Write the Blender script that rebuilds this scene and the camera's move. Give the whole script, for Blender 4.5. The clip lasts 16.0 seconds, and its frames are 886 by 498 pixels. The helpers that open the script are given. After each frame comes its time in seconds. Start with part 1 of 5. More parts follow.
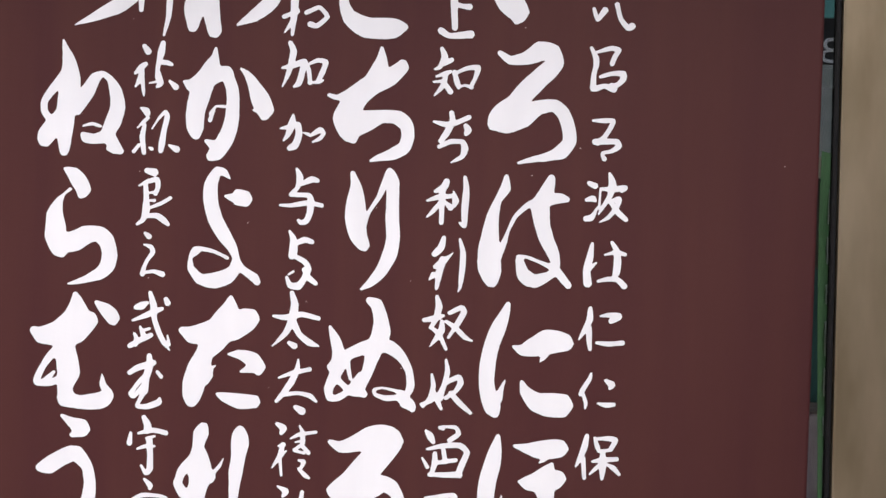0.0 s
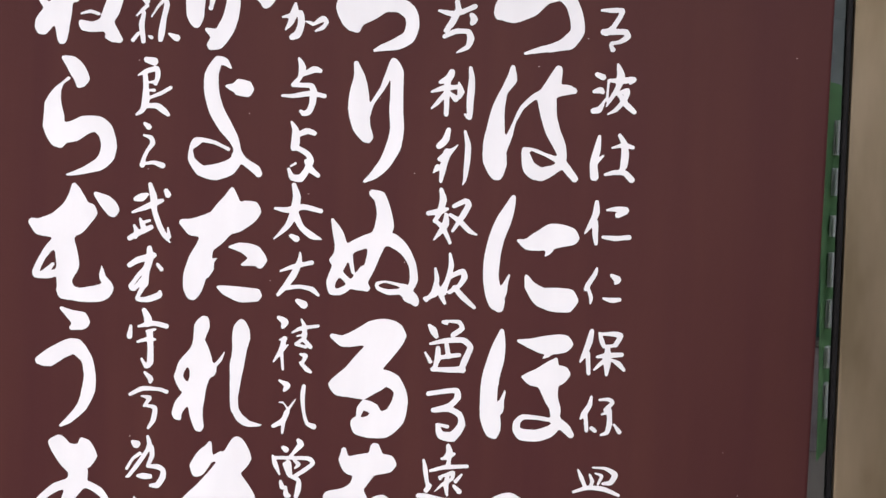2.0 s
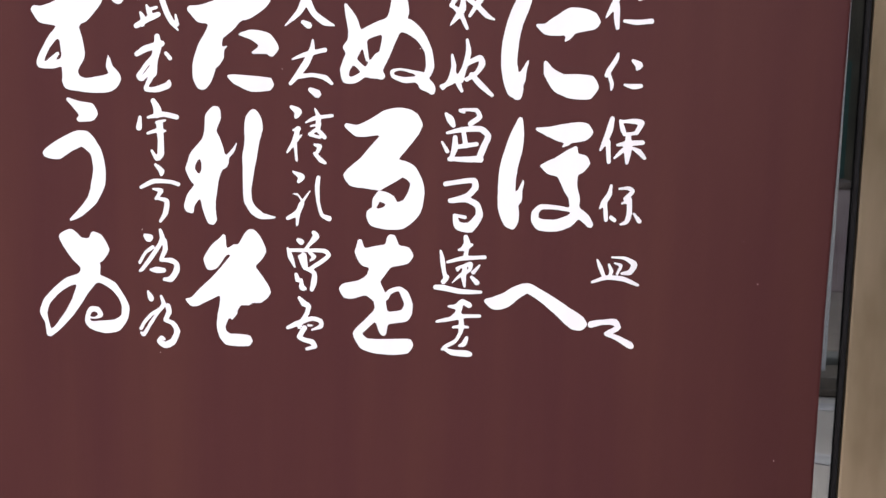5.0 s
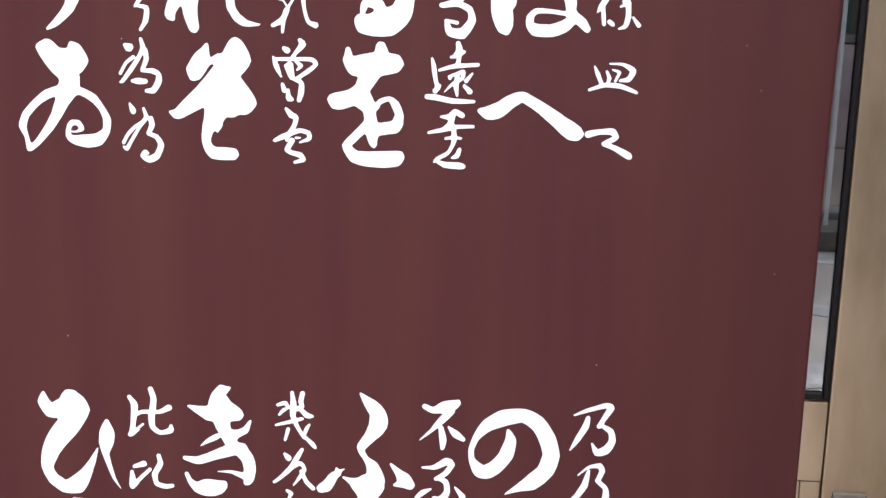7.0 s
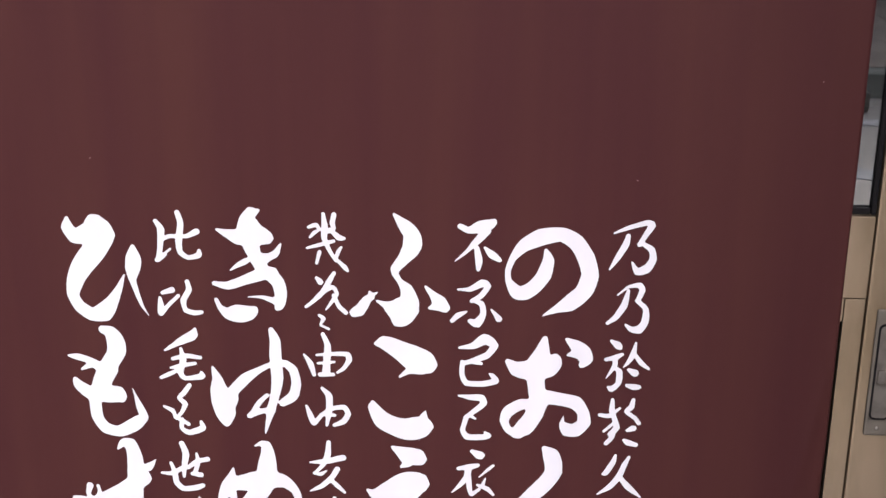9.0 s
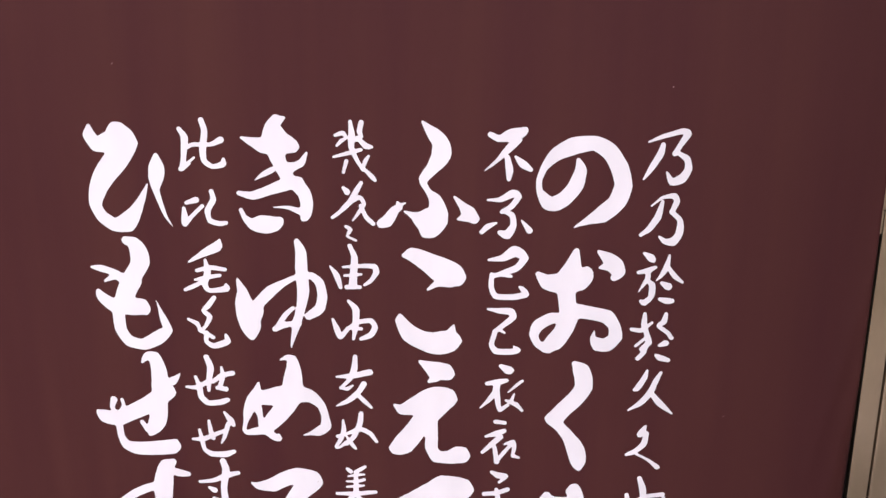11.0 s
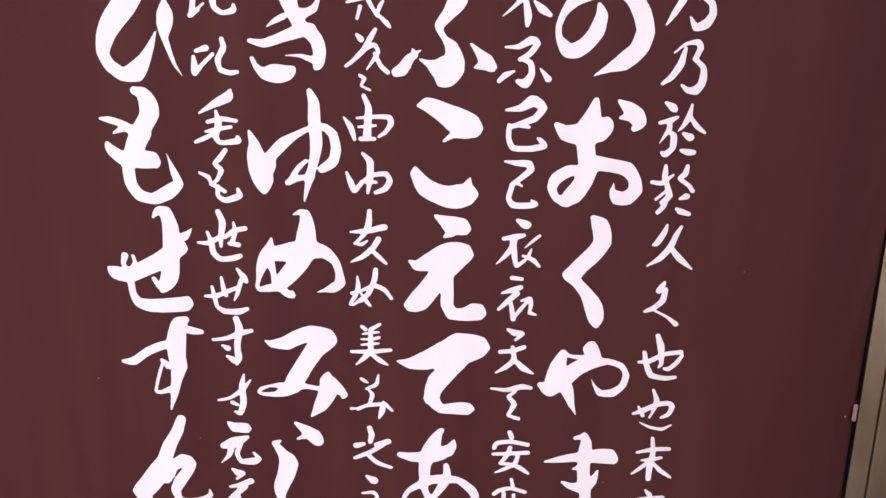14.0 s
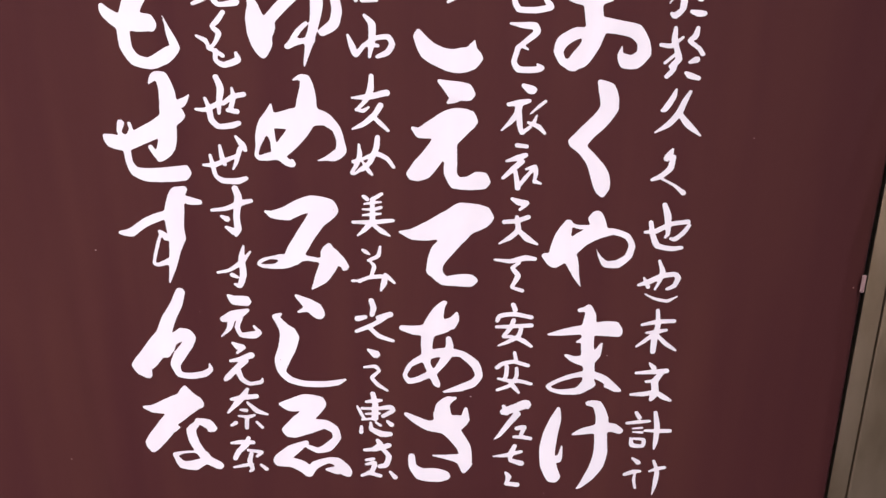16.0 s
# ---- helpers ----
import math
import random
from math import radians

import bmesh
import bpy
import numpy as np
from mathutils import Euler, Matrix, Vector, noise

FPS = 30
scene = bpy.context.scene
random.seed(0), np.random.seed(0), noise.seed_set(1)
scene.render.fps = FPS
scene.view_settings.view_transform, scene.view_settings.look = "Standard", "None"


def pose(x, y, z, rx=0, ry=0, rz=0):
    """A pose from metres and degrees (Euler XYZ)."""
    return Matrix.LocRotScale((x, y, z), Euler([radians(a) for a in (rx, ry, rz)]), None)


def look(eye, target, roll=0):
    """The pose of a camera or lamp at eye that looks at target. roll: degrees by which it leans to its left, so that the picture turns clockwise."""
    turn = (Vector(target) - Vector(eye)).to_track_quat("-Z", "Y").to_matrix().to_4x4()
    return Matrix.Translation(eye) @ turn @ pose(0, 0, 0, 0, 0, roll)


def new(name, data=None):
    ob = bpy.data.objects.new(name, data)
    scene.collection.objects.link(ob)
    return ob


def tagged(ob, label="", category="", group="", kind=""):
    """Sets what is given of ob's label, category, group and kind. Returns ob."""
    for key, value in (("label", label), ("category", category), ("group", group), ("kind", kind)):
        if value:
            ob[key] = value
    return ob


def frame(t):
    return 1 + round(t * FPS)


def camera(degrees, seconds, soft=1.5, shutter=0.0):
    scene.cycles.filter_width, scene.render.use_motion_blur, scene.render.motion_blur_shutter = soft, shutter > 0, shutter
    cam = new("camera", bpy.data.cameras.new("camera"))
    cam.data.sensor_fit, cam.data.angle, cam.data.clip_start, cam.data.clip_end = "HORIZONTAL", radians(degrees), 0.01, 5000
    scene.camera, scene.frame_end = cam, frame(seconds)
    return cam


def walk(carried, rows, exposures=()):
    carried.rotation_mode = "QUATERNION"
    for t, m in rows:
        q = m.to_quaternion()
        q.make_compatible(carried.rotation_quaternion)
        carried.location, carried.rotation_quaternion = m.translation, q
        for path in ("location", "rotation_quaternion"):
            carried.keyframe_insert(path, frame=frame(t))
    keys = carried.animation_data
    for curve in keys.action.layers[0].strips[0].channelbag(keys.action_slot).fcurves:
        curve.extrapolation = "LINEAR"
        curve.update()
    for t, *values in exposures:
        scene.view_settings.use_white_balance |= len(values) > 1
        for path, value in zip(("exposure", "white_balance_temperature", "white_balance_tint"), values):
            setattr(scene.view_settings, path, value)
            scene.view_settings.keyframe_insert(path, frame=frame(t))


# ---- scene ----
# A tall brown shop curtain with white brush lettering hangs close in front of an aluminium sliding door.
cam = camera(35.88, 16.0, soft=1.4)
ROWS = [
    (0.0, 0.0785, -1.4066, 1.7276, 89.702, -1.394, 3.806),
    (0.5, 0.0822, -1.4024, 1.7087, 89.347, -1.432, 4.009),
    (1.0, 0.0851, -1.3982, 1.7170, 88.010, -1.282, 3.906),
    (1.5, 0.0760, -1.3909, 1.7048, 87.300, -1.634, 3.838),
    (2.0, 0.0762, -1.3872, 1.6793, 87.180, -1.791, 3.901),
    (2.5, 0.0722, -1.3821, 1.6723, 86.218, -1.812, 3.832),
    (3.0, 0.0644, -1.3781, 1.6632, 85.159, -2.022, 4.062),
    (3.5, 0.0599, -1.3793, 1.6439, 84.497, -1.635, 4.077),
    (4.0, 0.0572, -1.3744, 1.6299, 83.476, -1.589, 4.021),
    (6.5, 0.0367, -1.3507, 1.5718, 77.080, -1.434, 2.418),
    (7.0, 0.0578, -1.3362, 1.5476, 75.553, -1.191, 3.422),
    (7.5, 0.0473, -1.3245, 1.5228, 73.578, -0.945, 4.028),
    (8.0, 0.0356, -1.3200, 1.4971, 72.294, -0.761, 4.230),
    (8.5, 0.0233, -1.3148, 1.4853, 71.052, -0.697, 3.649),
    (9.0, 0.0214, -1.3117, 1.4722, 70.554, -0.540, 3.190),
    (9.5, 0.0196, -1.3060, 1.4618, 69.833, -0.425, 3.568),
    (10.0, 0.0122, -1.3013, 1.4509, 69.076, -0.443, 3.637),
    (12.5, 0.0079, -1.2880, 1.3994, 66.509, -0.397, 4.551),
    (13.0, -0.0004, -1.2854, 1.3889, 65.485, -0.358, 4.359),
    (13.5, -0.0007, -1.2908, 1.3738, 65.077, -0.344, 4.324),
    (14.0, 0.0035, -1.2909, 1.3660, 64.324, -0.315, 4.366),
    (14.5, -0.0018, -1.2875, 1.3558, 63.345, -0.375, 4.163),
    (15.0, -0.0009, -1.2858, 1.3379, 62.325, -0.328, 4.122),
    (15.5, -0.0017, -1.2788, 1.3279, 61.230, -0.405, 4.336),
    (16.0, -0.0077, -1.2883, 1.3119, 60.673, -0.455, 4.084),
]
EXPOSURES = [(0.0, 1.06, 6270, 11), (2.0, 1.06, 6270, 11), (4.0, 1.04, 6290, 12), (6.5, 1.6, 6060, 15), (7.0, 1.52, 6060, 15), (8.0, 1.35, 6100, 16), (9.0, 1.22, 6150, 17),
             (10.0, 1.11, 6220, 19), (12.5, 1.12, 6360, 24), (16.0, 1.15, 6370, 25)]
walk(cam, [(t, pose(x, y, z, rx, ry, rz)) for t, x, y, z, rx, ry, rz in ROWS], EXPOSURES)

# ---- world and light: a bright overcast street ----
world = bpy.data.worlds.new("world")
scene.world = world
world.use_nodes = True
wn, wl = world.node_tree.nodes, world.node_tree.links
sky = wn.new("ShaderNodeTexSky")
sky.sky_type, sky.sun_disc = "NISHITA", False
sky.sun_elevation, sky.sun_rotation = radians(55), radians(160)
sky.dust_density, sky.air_density = 4.0, 1.0
overcast = wn.new("ShaderNodeHueSaturation")
overcast.inputs["Saturation"].default_value = 0.5
wl.new(sky.outputs[0], overcast.inputs["Color"])
wl.new(overcast.outputs[0], wn["Background"].inputs[0])
wn["Background"].inputs[1].default_value = 0.12
sun_data = bpy.data.lights.new("sun", "SUN")
sun_data.energy, sun_data.angle, sun_data.color = 1.2, radians(25), (1.0, 0.97, 0.93)
sun = new("sun", sun_data)
sun.matrix_world = look((0.8, -3.0, 5.0), (0, 0, 1.0))


# ---- materials ----
def material(name, colour, rough=0.6, metal=0.0, spec=0.5):
    m = bpy.data.materials.new(name)
    m.use_nodes = True
    b = m.node_tree.nodes["Principled BSDF"]
    b.inputs["Base Color"].default_value = (*colour, 1)
    b.inputs["Roughness"].default_value = rough
    b.inputs["Metallic"].default_value = metal
    b.inputs["Specular IOR Level"].default_value = spec
    return m


def varied(m, dark, light, scale, stretch=(1, 1, 1), detail=5.0, bump=0.0, bump_scale=None, lo=0.35, hi=0.65):
    """Noise between two colours in the material's own metres, and a fine relief."""
    n, l = m.node_tree.nodes, m.node_tree.links
    b = n["Principled BSDF"]
    co = n.new("ShaderNodeTexCoord")
    mp = n.new("ShaderNodeMapping")
    mp.inputs["Scale"].default_value = stretch
    l.new(co.outputs["Object"], mp.inputs[0])
    tex = n.new("ShaderNodeTexNoise")
    tex.inputs["Scale"].default_value, tex.inputs["Detail"].default_value = scale, detail
    l.new(mp.outputs[0], tex.inputs["Vector"])
    ramp = n.new("ShaderNodeValToRGB")
    ramp.color_ramp.elements[0].position, ramp.color_ramp.elements[1].position = lo, hi
    ramp.color_ramp.elements[0].color, ramp.color_ramp.elements[1].color = (*dark, 1), (*light, 1)
    l.new(tex.outputs["Fac"], ramp.inputs[0])
    l.new(ramp.outputs[0], b.inputs["Base Color"])
    if bump:
        fine = n.new("ShaderNodeTexNoise")
        fine.inputs["Scale"].default_value = bump_scale or scale * 8
        l.new(mp.outputs[0], fine.inputs["Vector"])
        bm_node = n.new("ShaderNodeBump")
        bm_node.inputs["Strength"].default_value, bm_node.inputs["Distance"].default_value = bump, 0.001
        l.new(fine.outputs["Fac"], bm_node.inputs["Height"])
        l.new(bm_node.outputs[0], b.inputs["Normal"])
    return m


def weave(m, strength):
    """Warp and weft threads, about 0.9 mm apart, on top of what the material has."""
    n, l = m.node_tree.nodes, m.node_tree.links
    b = n["Principled BSDF"]
    co = n.new("ShaderNodeTexCoord")
    adds = []
    for axis in ("X", "Z"):
        w = n.new("ShaderNodeTexWave")
        w.wave_type, w.bands_direction = "BANDS", axis
        w.inputs["Scale"].default_value, w.inputs["Distortion"].default_value = 350.0, 1.5
        l.new(co.outputs["Object"], w.inputs["Vector"])
        adds.append(w)
    add = n.new("ShaderNodeMath")
    add.operation = "ADD"
    l.new(adds[0].outputs["Fac"], add.inputs[0])
    l.new(adds[1].outputs["Fac"], add.inputs[1])
    bp = n.new("ShaderNodeBump")
    bp.inputs["Strength"].default_value, bp.inputs["Distance"].default_value = strength, 0.0003
    l.new(add.outputs[0], bp.inputs["Height"])
    l.new(bp.outputs[0], b.inputs["Normal"])
    return m


CLOTH = weave(varied(material("brown_cloth", (0.06, 0.02, 0.02), 0.65, 0.0, 0.26), (0.0530, 0.0115, 0.0135), (0.0675, 0.0185, 0.0160), 8.0, (2.2, 1, 0.16), 5.0, lo=0.28, hi=0.70), 0.22)
WHITE = weave(varied(material("white_cloth", (0.78, 0.76, 0.79), 0.85, 0.0, 0.2), (0.75, 0.73, 0.765), (0.80, 0.78, 0.815), 14.0, (1.5, 1, 0.3), 4.0), 0.2)
# METAL: the lighter and darker blotches are soft reflections painted into the colour.
METAL = varied(material("champagne_aluminium", (0.5, 0.41, 0.31), 0.36, 0.9), (0.42, 0.325, 0.215), (0.62, 0.49, 0.35), 16.0, (1, 1, 0.3), 4.0, 0.10, 900)
GASKET = material("black_rubber", (0.008, 0.007, 0.008), 0.6, 0.0, 0.2)
GREY = varied(material("grey_plastic", (0.15, 0.128, 0.1), 0.5), (0.125, 0.106, 0.083), (0.17, 0.147, 0.118), 30, bump=0.1)
STONE = varied(material("pale_stone", (0.3, 0.28, 0.27), 0.8), (0.15, 0.118, 0.098), (0.29, 0.235, 0.20), 9.0, bump=0.3, bump_scale=120)
ASPHALT = varied(material("asphalt", (0.05, 0.05, 0.05), 0.85), (0.04, 0.04, 0.04), (0.065, 0.064, 0.062), 4.0, bump=0.5, bump_scale=150)
PALE = varied(material("pale_plaster", (0.55, 0.49, 0.37), 0.9), (0.44, 0.39, 0.28), (0.62, 0.56, 0.43), 0.45, bump=0.3, bump_scale=40)
CHROME = varied(material("dull_grey_metal", (0.22, 0.2, 0.175), 0.5, 0.6), (0.17, 0.15, 0.13), (0.26, 0.235, 0.205), 60, bump=0.1)
CONCRETE = varied(material("pale_concrete", (0.5, 0.46, 0.4), 0.85), (0.42, 0.385, 0.335), (0.58, 0.53, 0.465), 1.5, bump=0.3, bump_scale=60)
PLASTER = varied(material("plaster", (0.3, 0.28, 0.25), 0.85), (0.24, 0.22, 0.2), (0.34, 0.31, 0.28), 2.0, bump=0.3, bump_scale=80)
# Near black: the unlit room's gloom put into colour, and the sign's dark panel.
DARK = varied(material("dark_room_and_panel", (0.03, 0.03, 0.03), 0.8), (0.02, 0.02, 0.02), (0.045, 0.042, 0.04), 3.0)
GREEN = varied(material("green_cloth", (0.15, 0.34, 0.13), 0.8), (0.125, 0.29, 0.105), (0.175, 0.38, 0.15), 4.0)
SLATE = varied(material("grey_green_board", (0.4, 0.44, 0.4), 0.6), (0.34, 0.37, 0.33), (0.46, 0.49, 0.45), 12.0)
TEAL = material("teal_sign_paint", (0.16, 0.46, 0.42), 0.5)
TAGCLOTH = material("faded_pink_label", (0.3, 0.19, 0.18), 0.8)
ROSE = varied(material("pinkish_grey_paint", (0.33, 0.25, 0.25), 0.7), (0.44, 0.34, 0.33), (0.58, 0.48, 0.46), 6.0, bump=0.2)
TEALBOARD = varied(material("dark_teal_paint", (0.03, 0.10, 0.085), 0.6), (0.02, 0.07, 0.06), (0.045, 0.14, 0.115), 3.0, (1, 1, 0.4))
MOSS = varied(material("weathered_dark_wall", (0.09, 0.08, 0.055), 0.85), (0.040, 0.038, 0.028), (0.15, 0.13, 0.09), 1.6, bump=0.4, bump_scale=40)
SLAB = varied(material("paving_slab", (0.4, 0.33, 0.27), 0.85), (0.34, 0.28, 0.225), (0.46, 0.385, 0.315), 3.0, bump=0.3, bump_scale=90)
KERBSTONE = varied(material("kerb_stone", (0.22, 0.23, 0.2), 0.85), (0.12, 0.125, 0.10), (0.34, 0.34, 0.30), 3.0, (0.4, 1, 4), bump=0.3, bump_scale=80)
MARK = varied(material("worn_road_paint", (0.6, 0.59, 0.57), 0.8), (0.38, 0.37, 0.36), (0.68, 0.67, 0.65), 18.0, bump=0.2)
LINT = material("lint", (0.45, 0.4, 0.4), 0.9)
PAPER = material("white_paint", (0.8, 0.8, 0.78), 0.6)
GLASS = bpy.data.materials.new("coated_window_glass")
GLASS.use_nodes = True
gb = GLASS.node_tree.nodes["Principled BSDF"]
gb.inputs["Base Color"].default_value, gb.inputs["Roughness"].default_value = (0.75, 0.8, 0.78, 1), 0.0
gb.inputs["Transmission Weight"].default_value, gb.inputs["IOR"].default_value = 1.0, 3.0


# ---- mesh helpers ----
def mesh_of(name, bm, mat):
    me = bpy.data.meshes.new(name)
    bm.to_mesh(me)
    bm.free()
    me.materials.append(mat)
    return me


def part(name, bm, mat, parent=None, label=""):
    ob = new(name, mesh_of(name, bm, mat))
    ob.parent = parent
    return tagged(ob, label)


def box(x0, x1, y0, y1, z0, z1, bevel=0.0, bm=None):
    bm = bm or bmesh.new()
    got = bmesh.ops.create_cube(bm, size=1)["verts"]
    bmesh.ops.transform(bm, verts=got, matrix=Matrix.LocRotScale(((x0 + x1) / 2, (y0 + y1) / 2, (z0 + z1) / 2), None, (x1 - x0, y1 - y0, z1 - z0)))
    if bevel:
        edges = list({e for v in got for e in v.link_edges})
        bmesh.ops.bevel(bm, geom=edges, offset=bevel, segments=2, affect="EDGES", profile=0.6)
    return bm


# ---- the setting: a narrow street, the shop front, and the far side of the street, which the door's glass mirrors ----
KERB, FAR = -5.08, -7.55
# Dark colour before the door stands in for shade there; the road stops short.
tagged(part("ground", box(-60, 60, -60, 60, -0.3, 0.0), ASPHALT), "dark grey ground, also standing in for shade before the door", "ground", kind="structure")
tagged(part("road", box(-40, 40, KERB - 0.01, -1.3, 0.0, 0.012), CONCRETE), "worn pale grey street surface before the shop", "road", kind="structure")
tagged(part("wall_front", box(0.522, 6.0, 0.02, 0.2, 0.0, 2.598), PLASTER), "plain shop front wall beside the door", "wall", kind="structure")
tagged(part("wall_front", box(-6.0, -0.60, 0.02, 0.2, 0.0, 2.598), PLASTER), "plain shop front wall beside the door", "wall", kind="structure")
# Unseen eave, added to darken the upper part of the curtain.
tagged(part("ceiling_shade_eave", box(-6.2, 6.2, -0.42, 0.2, 2.60, 2.70), PLASTER), "unseen shallow eave added to shade the curtain's top", "ceiling", kind="structure")
tagged(part("wall_front", box(-0.5995, 0.5215, 0.0605, 0.2, 2.2525, 2.598), PLASTER), "plain shop front wall over the door", "wall", kind="structure")
# Unseen wall end, added only to keep light off the curtain's right side.
tagged(part("wall_side", box(0.70, 0.93, -0.95, 0.019, 0.0, 2.599), PLASTER), "unseen wall end added to shade the curtain's right side", "wall", kind="structure")
# This wall and the ceiling below carry the room's lack of light as colour.
tagged(part("wall_back", box(-6.0, 6.0, 5.0, 5.2, 0.0, 6.0), DARK), "unseen wall coloured near black for the unlit room", "wall", kind="structure")
tagged(part("ceiling_room", box(-6.2, 6.2, 0.201, 5.2, 2.48, 2.58), DARK), "unseen ceiling coloured near black for the unlit room", "ceiling", kind="structure")
tagged(part("wall_side", box(-6.2, -6.0, 0.02, 5.2, 0.0, 2.478), PLASTER), "plain side wall behind the door", "wall", kind="structure")
tagged(part("wall_side", box(6.0, 6.2, 0.02, 5.2, 0.0, 2.478), PLASTER), "plain side wall behind the door", "wall", kind="structure")
tagged(part("kerb", box(-12, 12, KERB - 0.15, KERB, 0.0, 0.13, 0.012), KERBSTONE), "pale kerb with a dark stained face", "kerb", kind="structure")
pavement = tagged(part("pavement", box(-12, 12, FAR, KERB - 0.151, 0.0, 0.115), ASPHALT), "pavement of pale slabs across the street", "pavement", kind="structure")
tagged(part("wall_street", box(-20, 20, FAR - 0.4, FAR, 0.0, 2.198), MOSS), "dark brownish weathered wall across the street", "wall", kind="structure")
# Added reflector: a pale, warm upper wall that lightens the door's aluminium.
tagged(part("wall_street_reflector", box(-20, 20, FAR - 0.36, FAR + 0.04, 2.2, 5.5), PALE), "unseen pale upper wall added to brighten the door's metal", "wall", kind="structure")

# ---- the sliding door behind the curtain ----
FACE, BACK = 0.010, 0.030
SEAM = 0.386
door = tagged(new("sliding_door"), "champagne aluminium sliding door with a tall glass pane", "door", kind="structure")
part("stile", box(SEAM + 0.0007, 0.456, FACE, BACK, 0.03, 2.25, 0.003), METAL, door)
part("stile", box(-0.53, -0.46, FACE, BACK, 0.03, 2.25, 0.003), METAL, door)
part("top_rail", box(-0.4595, SEAM - 0.0007, FACE, BACK, 2.17, 2.25, 0.0015), METAL, door)
part("middle_rail", box(-0.4595, SEAM - 0.0007, FACE, BACK, 0.9636, 1.0515, 0.001), METAL, door)
part("rail_lip", box(-0.4595, 0.3635, FACE + 0.0005, BACK, 0.9375, 0.9630, 0.0008), METAL, door)
part("edge_trim", box(0.3642, SEAM - 0.0007, FACE + 0.0008, BACK, 0.03, 0.9630, 0.0012), METAL, door)
part("lower_panel", box(-0.4595, 0.3635, 0.022, 0.029, 0.03, 0.9370), GASKET, door, "black recessed lower panel")
part("glass_pane", box(-0.45, 0.3830, 0.0180, 0.0220, 1.055, 2.165), GLASS, door).visible_shadow = False
part("gasket", box(0.3803, SEAM - 0.0004, FACE + 0.002, 0.0176, 1.0525, 2.1690, 0.0018), GASKET, door, "black rubber glazing gasket")
part("gasket", box(-0.4595, 0.3798, FACE + 0.003, 0.0176, 1.0525, 1.0600, 0.0015), GASKET, door, "black rubber glazing gasket")
part("gasket", box(-0.4595, -0.447, FACE + 0.003, 0.0176, 1.0605, 2.1690, 0.0015), GASKET, door, "black rubber glazing gasket")
part("track", box(-0.59, 0.52, FACE - 0.005, 0.06, 0.0, 0.028, 0.002), METAL, door)
part("jamb", box(0.4585, 0.518, FACE + 0.001, 0.060, 0.0285, 2.2485, 0.002), METAL, door)
part("jamb", box(-0.59, -0.5325, FACE + 0.001, 0.060, 0.0285, 2.2485, 0.002), METAL, door)
part("lintel", box(-0.59, 0.518, FACE + 0.001, 0.060, 2.252, 2.478, 0.002), METAL, door)

# the pull: a grey surround with a sunk tray and a grip in it
pull = part("pull_handle", box(0.3975, 0.4335, FACE - 0.004, FACE + 0.001, 0.8105, 0.9535, 0.0028), GREY, door, "grey plastic flush pull handle")


def rounded(x0, x1, z0, z1, y0, y1, r):
    """An upright plate with rounded corners."""
    bm = bmesh.new()
    ring = [(cx + r * math.cos(radians(a)), cz + r * math.sin(radians(a)))
            for cx, cz, start in ((x1 - r, z1 - r, 0), (x0 + r, z1 - r, 90), (x0 + r, z0 + r, 180), (x1 - r, z0 + r, 270)) for a in range(start, start + 91, 18)]
    front = [bm.verts.new((x, y0, z)) for x, z in ring]
    back = [bm.verts.new((x, y1, z)) for x, z in ring]
    bm.faces.new(front)
    bm.faces.new(back[::-1])
    for k in range(len(ring)):
        bm.faces.new((front[k], back[k], back[(k + 1) % len(ring)], front[(k + 1) % len(ring)]))
    bmesh.ops.recalc_face_normals(bm, faces=bm.faces)
    return bm


part("tray_rim", rounded(0.4008, 0.4212, 0.8305, 0.9380, FACE - 0.0055, FACE - 0.0035, 0.0055), GASKET, pull, "dark rim of the sunk tray")
part("tray", rounded(0.4026, 0.4194, 0.8325, 0.9360, FACE - 0.0060, FACE - 0.0050, 0.0042), CHROME, pull, "dull grey tray")
part("grip", box(0.4040, 0.4180, FACE - 0.0085, FACE - 0.0060, 0.872, 0.888, 0.0025), CHROME, pull, "dull grey grip")
for z in (0.8195, 0.9460):
    bm = bmesh.new()
    bmesh.ops.create_uvsphere(bm, u_segments=12, v_segments=8, radius=0.0022, matrix=pose(0.4110, FACE - 0.0042, z) @ Matrix.Diagonal((1, 0.5, 1, 1)))
    part("screw", bm, CHROME, pull, "small grey screw head")

# ---- across the street, seen as mirror images in the narrow strip of glass ----
banner = tagged(new("green_banner"), "tall green cloth banner with white writing on a thin pole", "banner")
bm = bmesh.new()
cols, lines = 16, 40
grid = []
for j in range(lines + 1):
    z = 0.55 + 1.60 * j / lines
    row = []
    for i in range(cols + 1):
        u = i / cols
        sway = 0.010 * math.sin(2.4 * z + 0.6) + 0.010 * u * math.sin(3.0 * z + 2.0)
        row.append(bm.verts.new((1.282 + 0.172 * u + sway, -4.40 - 0.45 * u + 0.012 * math.sin(7 * u + 2 * z), z)))
    grid.append(row)
for j in range(lines):
    for i in range(cols):
        bm.faces.new((grid[j][i], grid[j][i + 1], grid[j + 1][i + 1], grid[j + 1][i]))
sheet = part("sheet", bm, GREEN, banner)
sheet.modifiers.new("thickness", "SOLIDIFY").thickness = 0.0015
bm = bmesh.new()
bmesh.ops.create_cone(bm, cap_ends=True, segments=12, radius1=0.011, radius2=0.009, depth=2.34, matrix=pose(1.490, -4.90, 1.17 + 0.11))
part("pole", bm, PAPER, banner)
part("foot", box(1.36, 1.62, -5.03, -4.77, 0.012, 0.11, 0.02), GREY, banner)


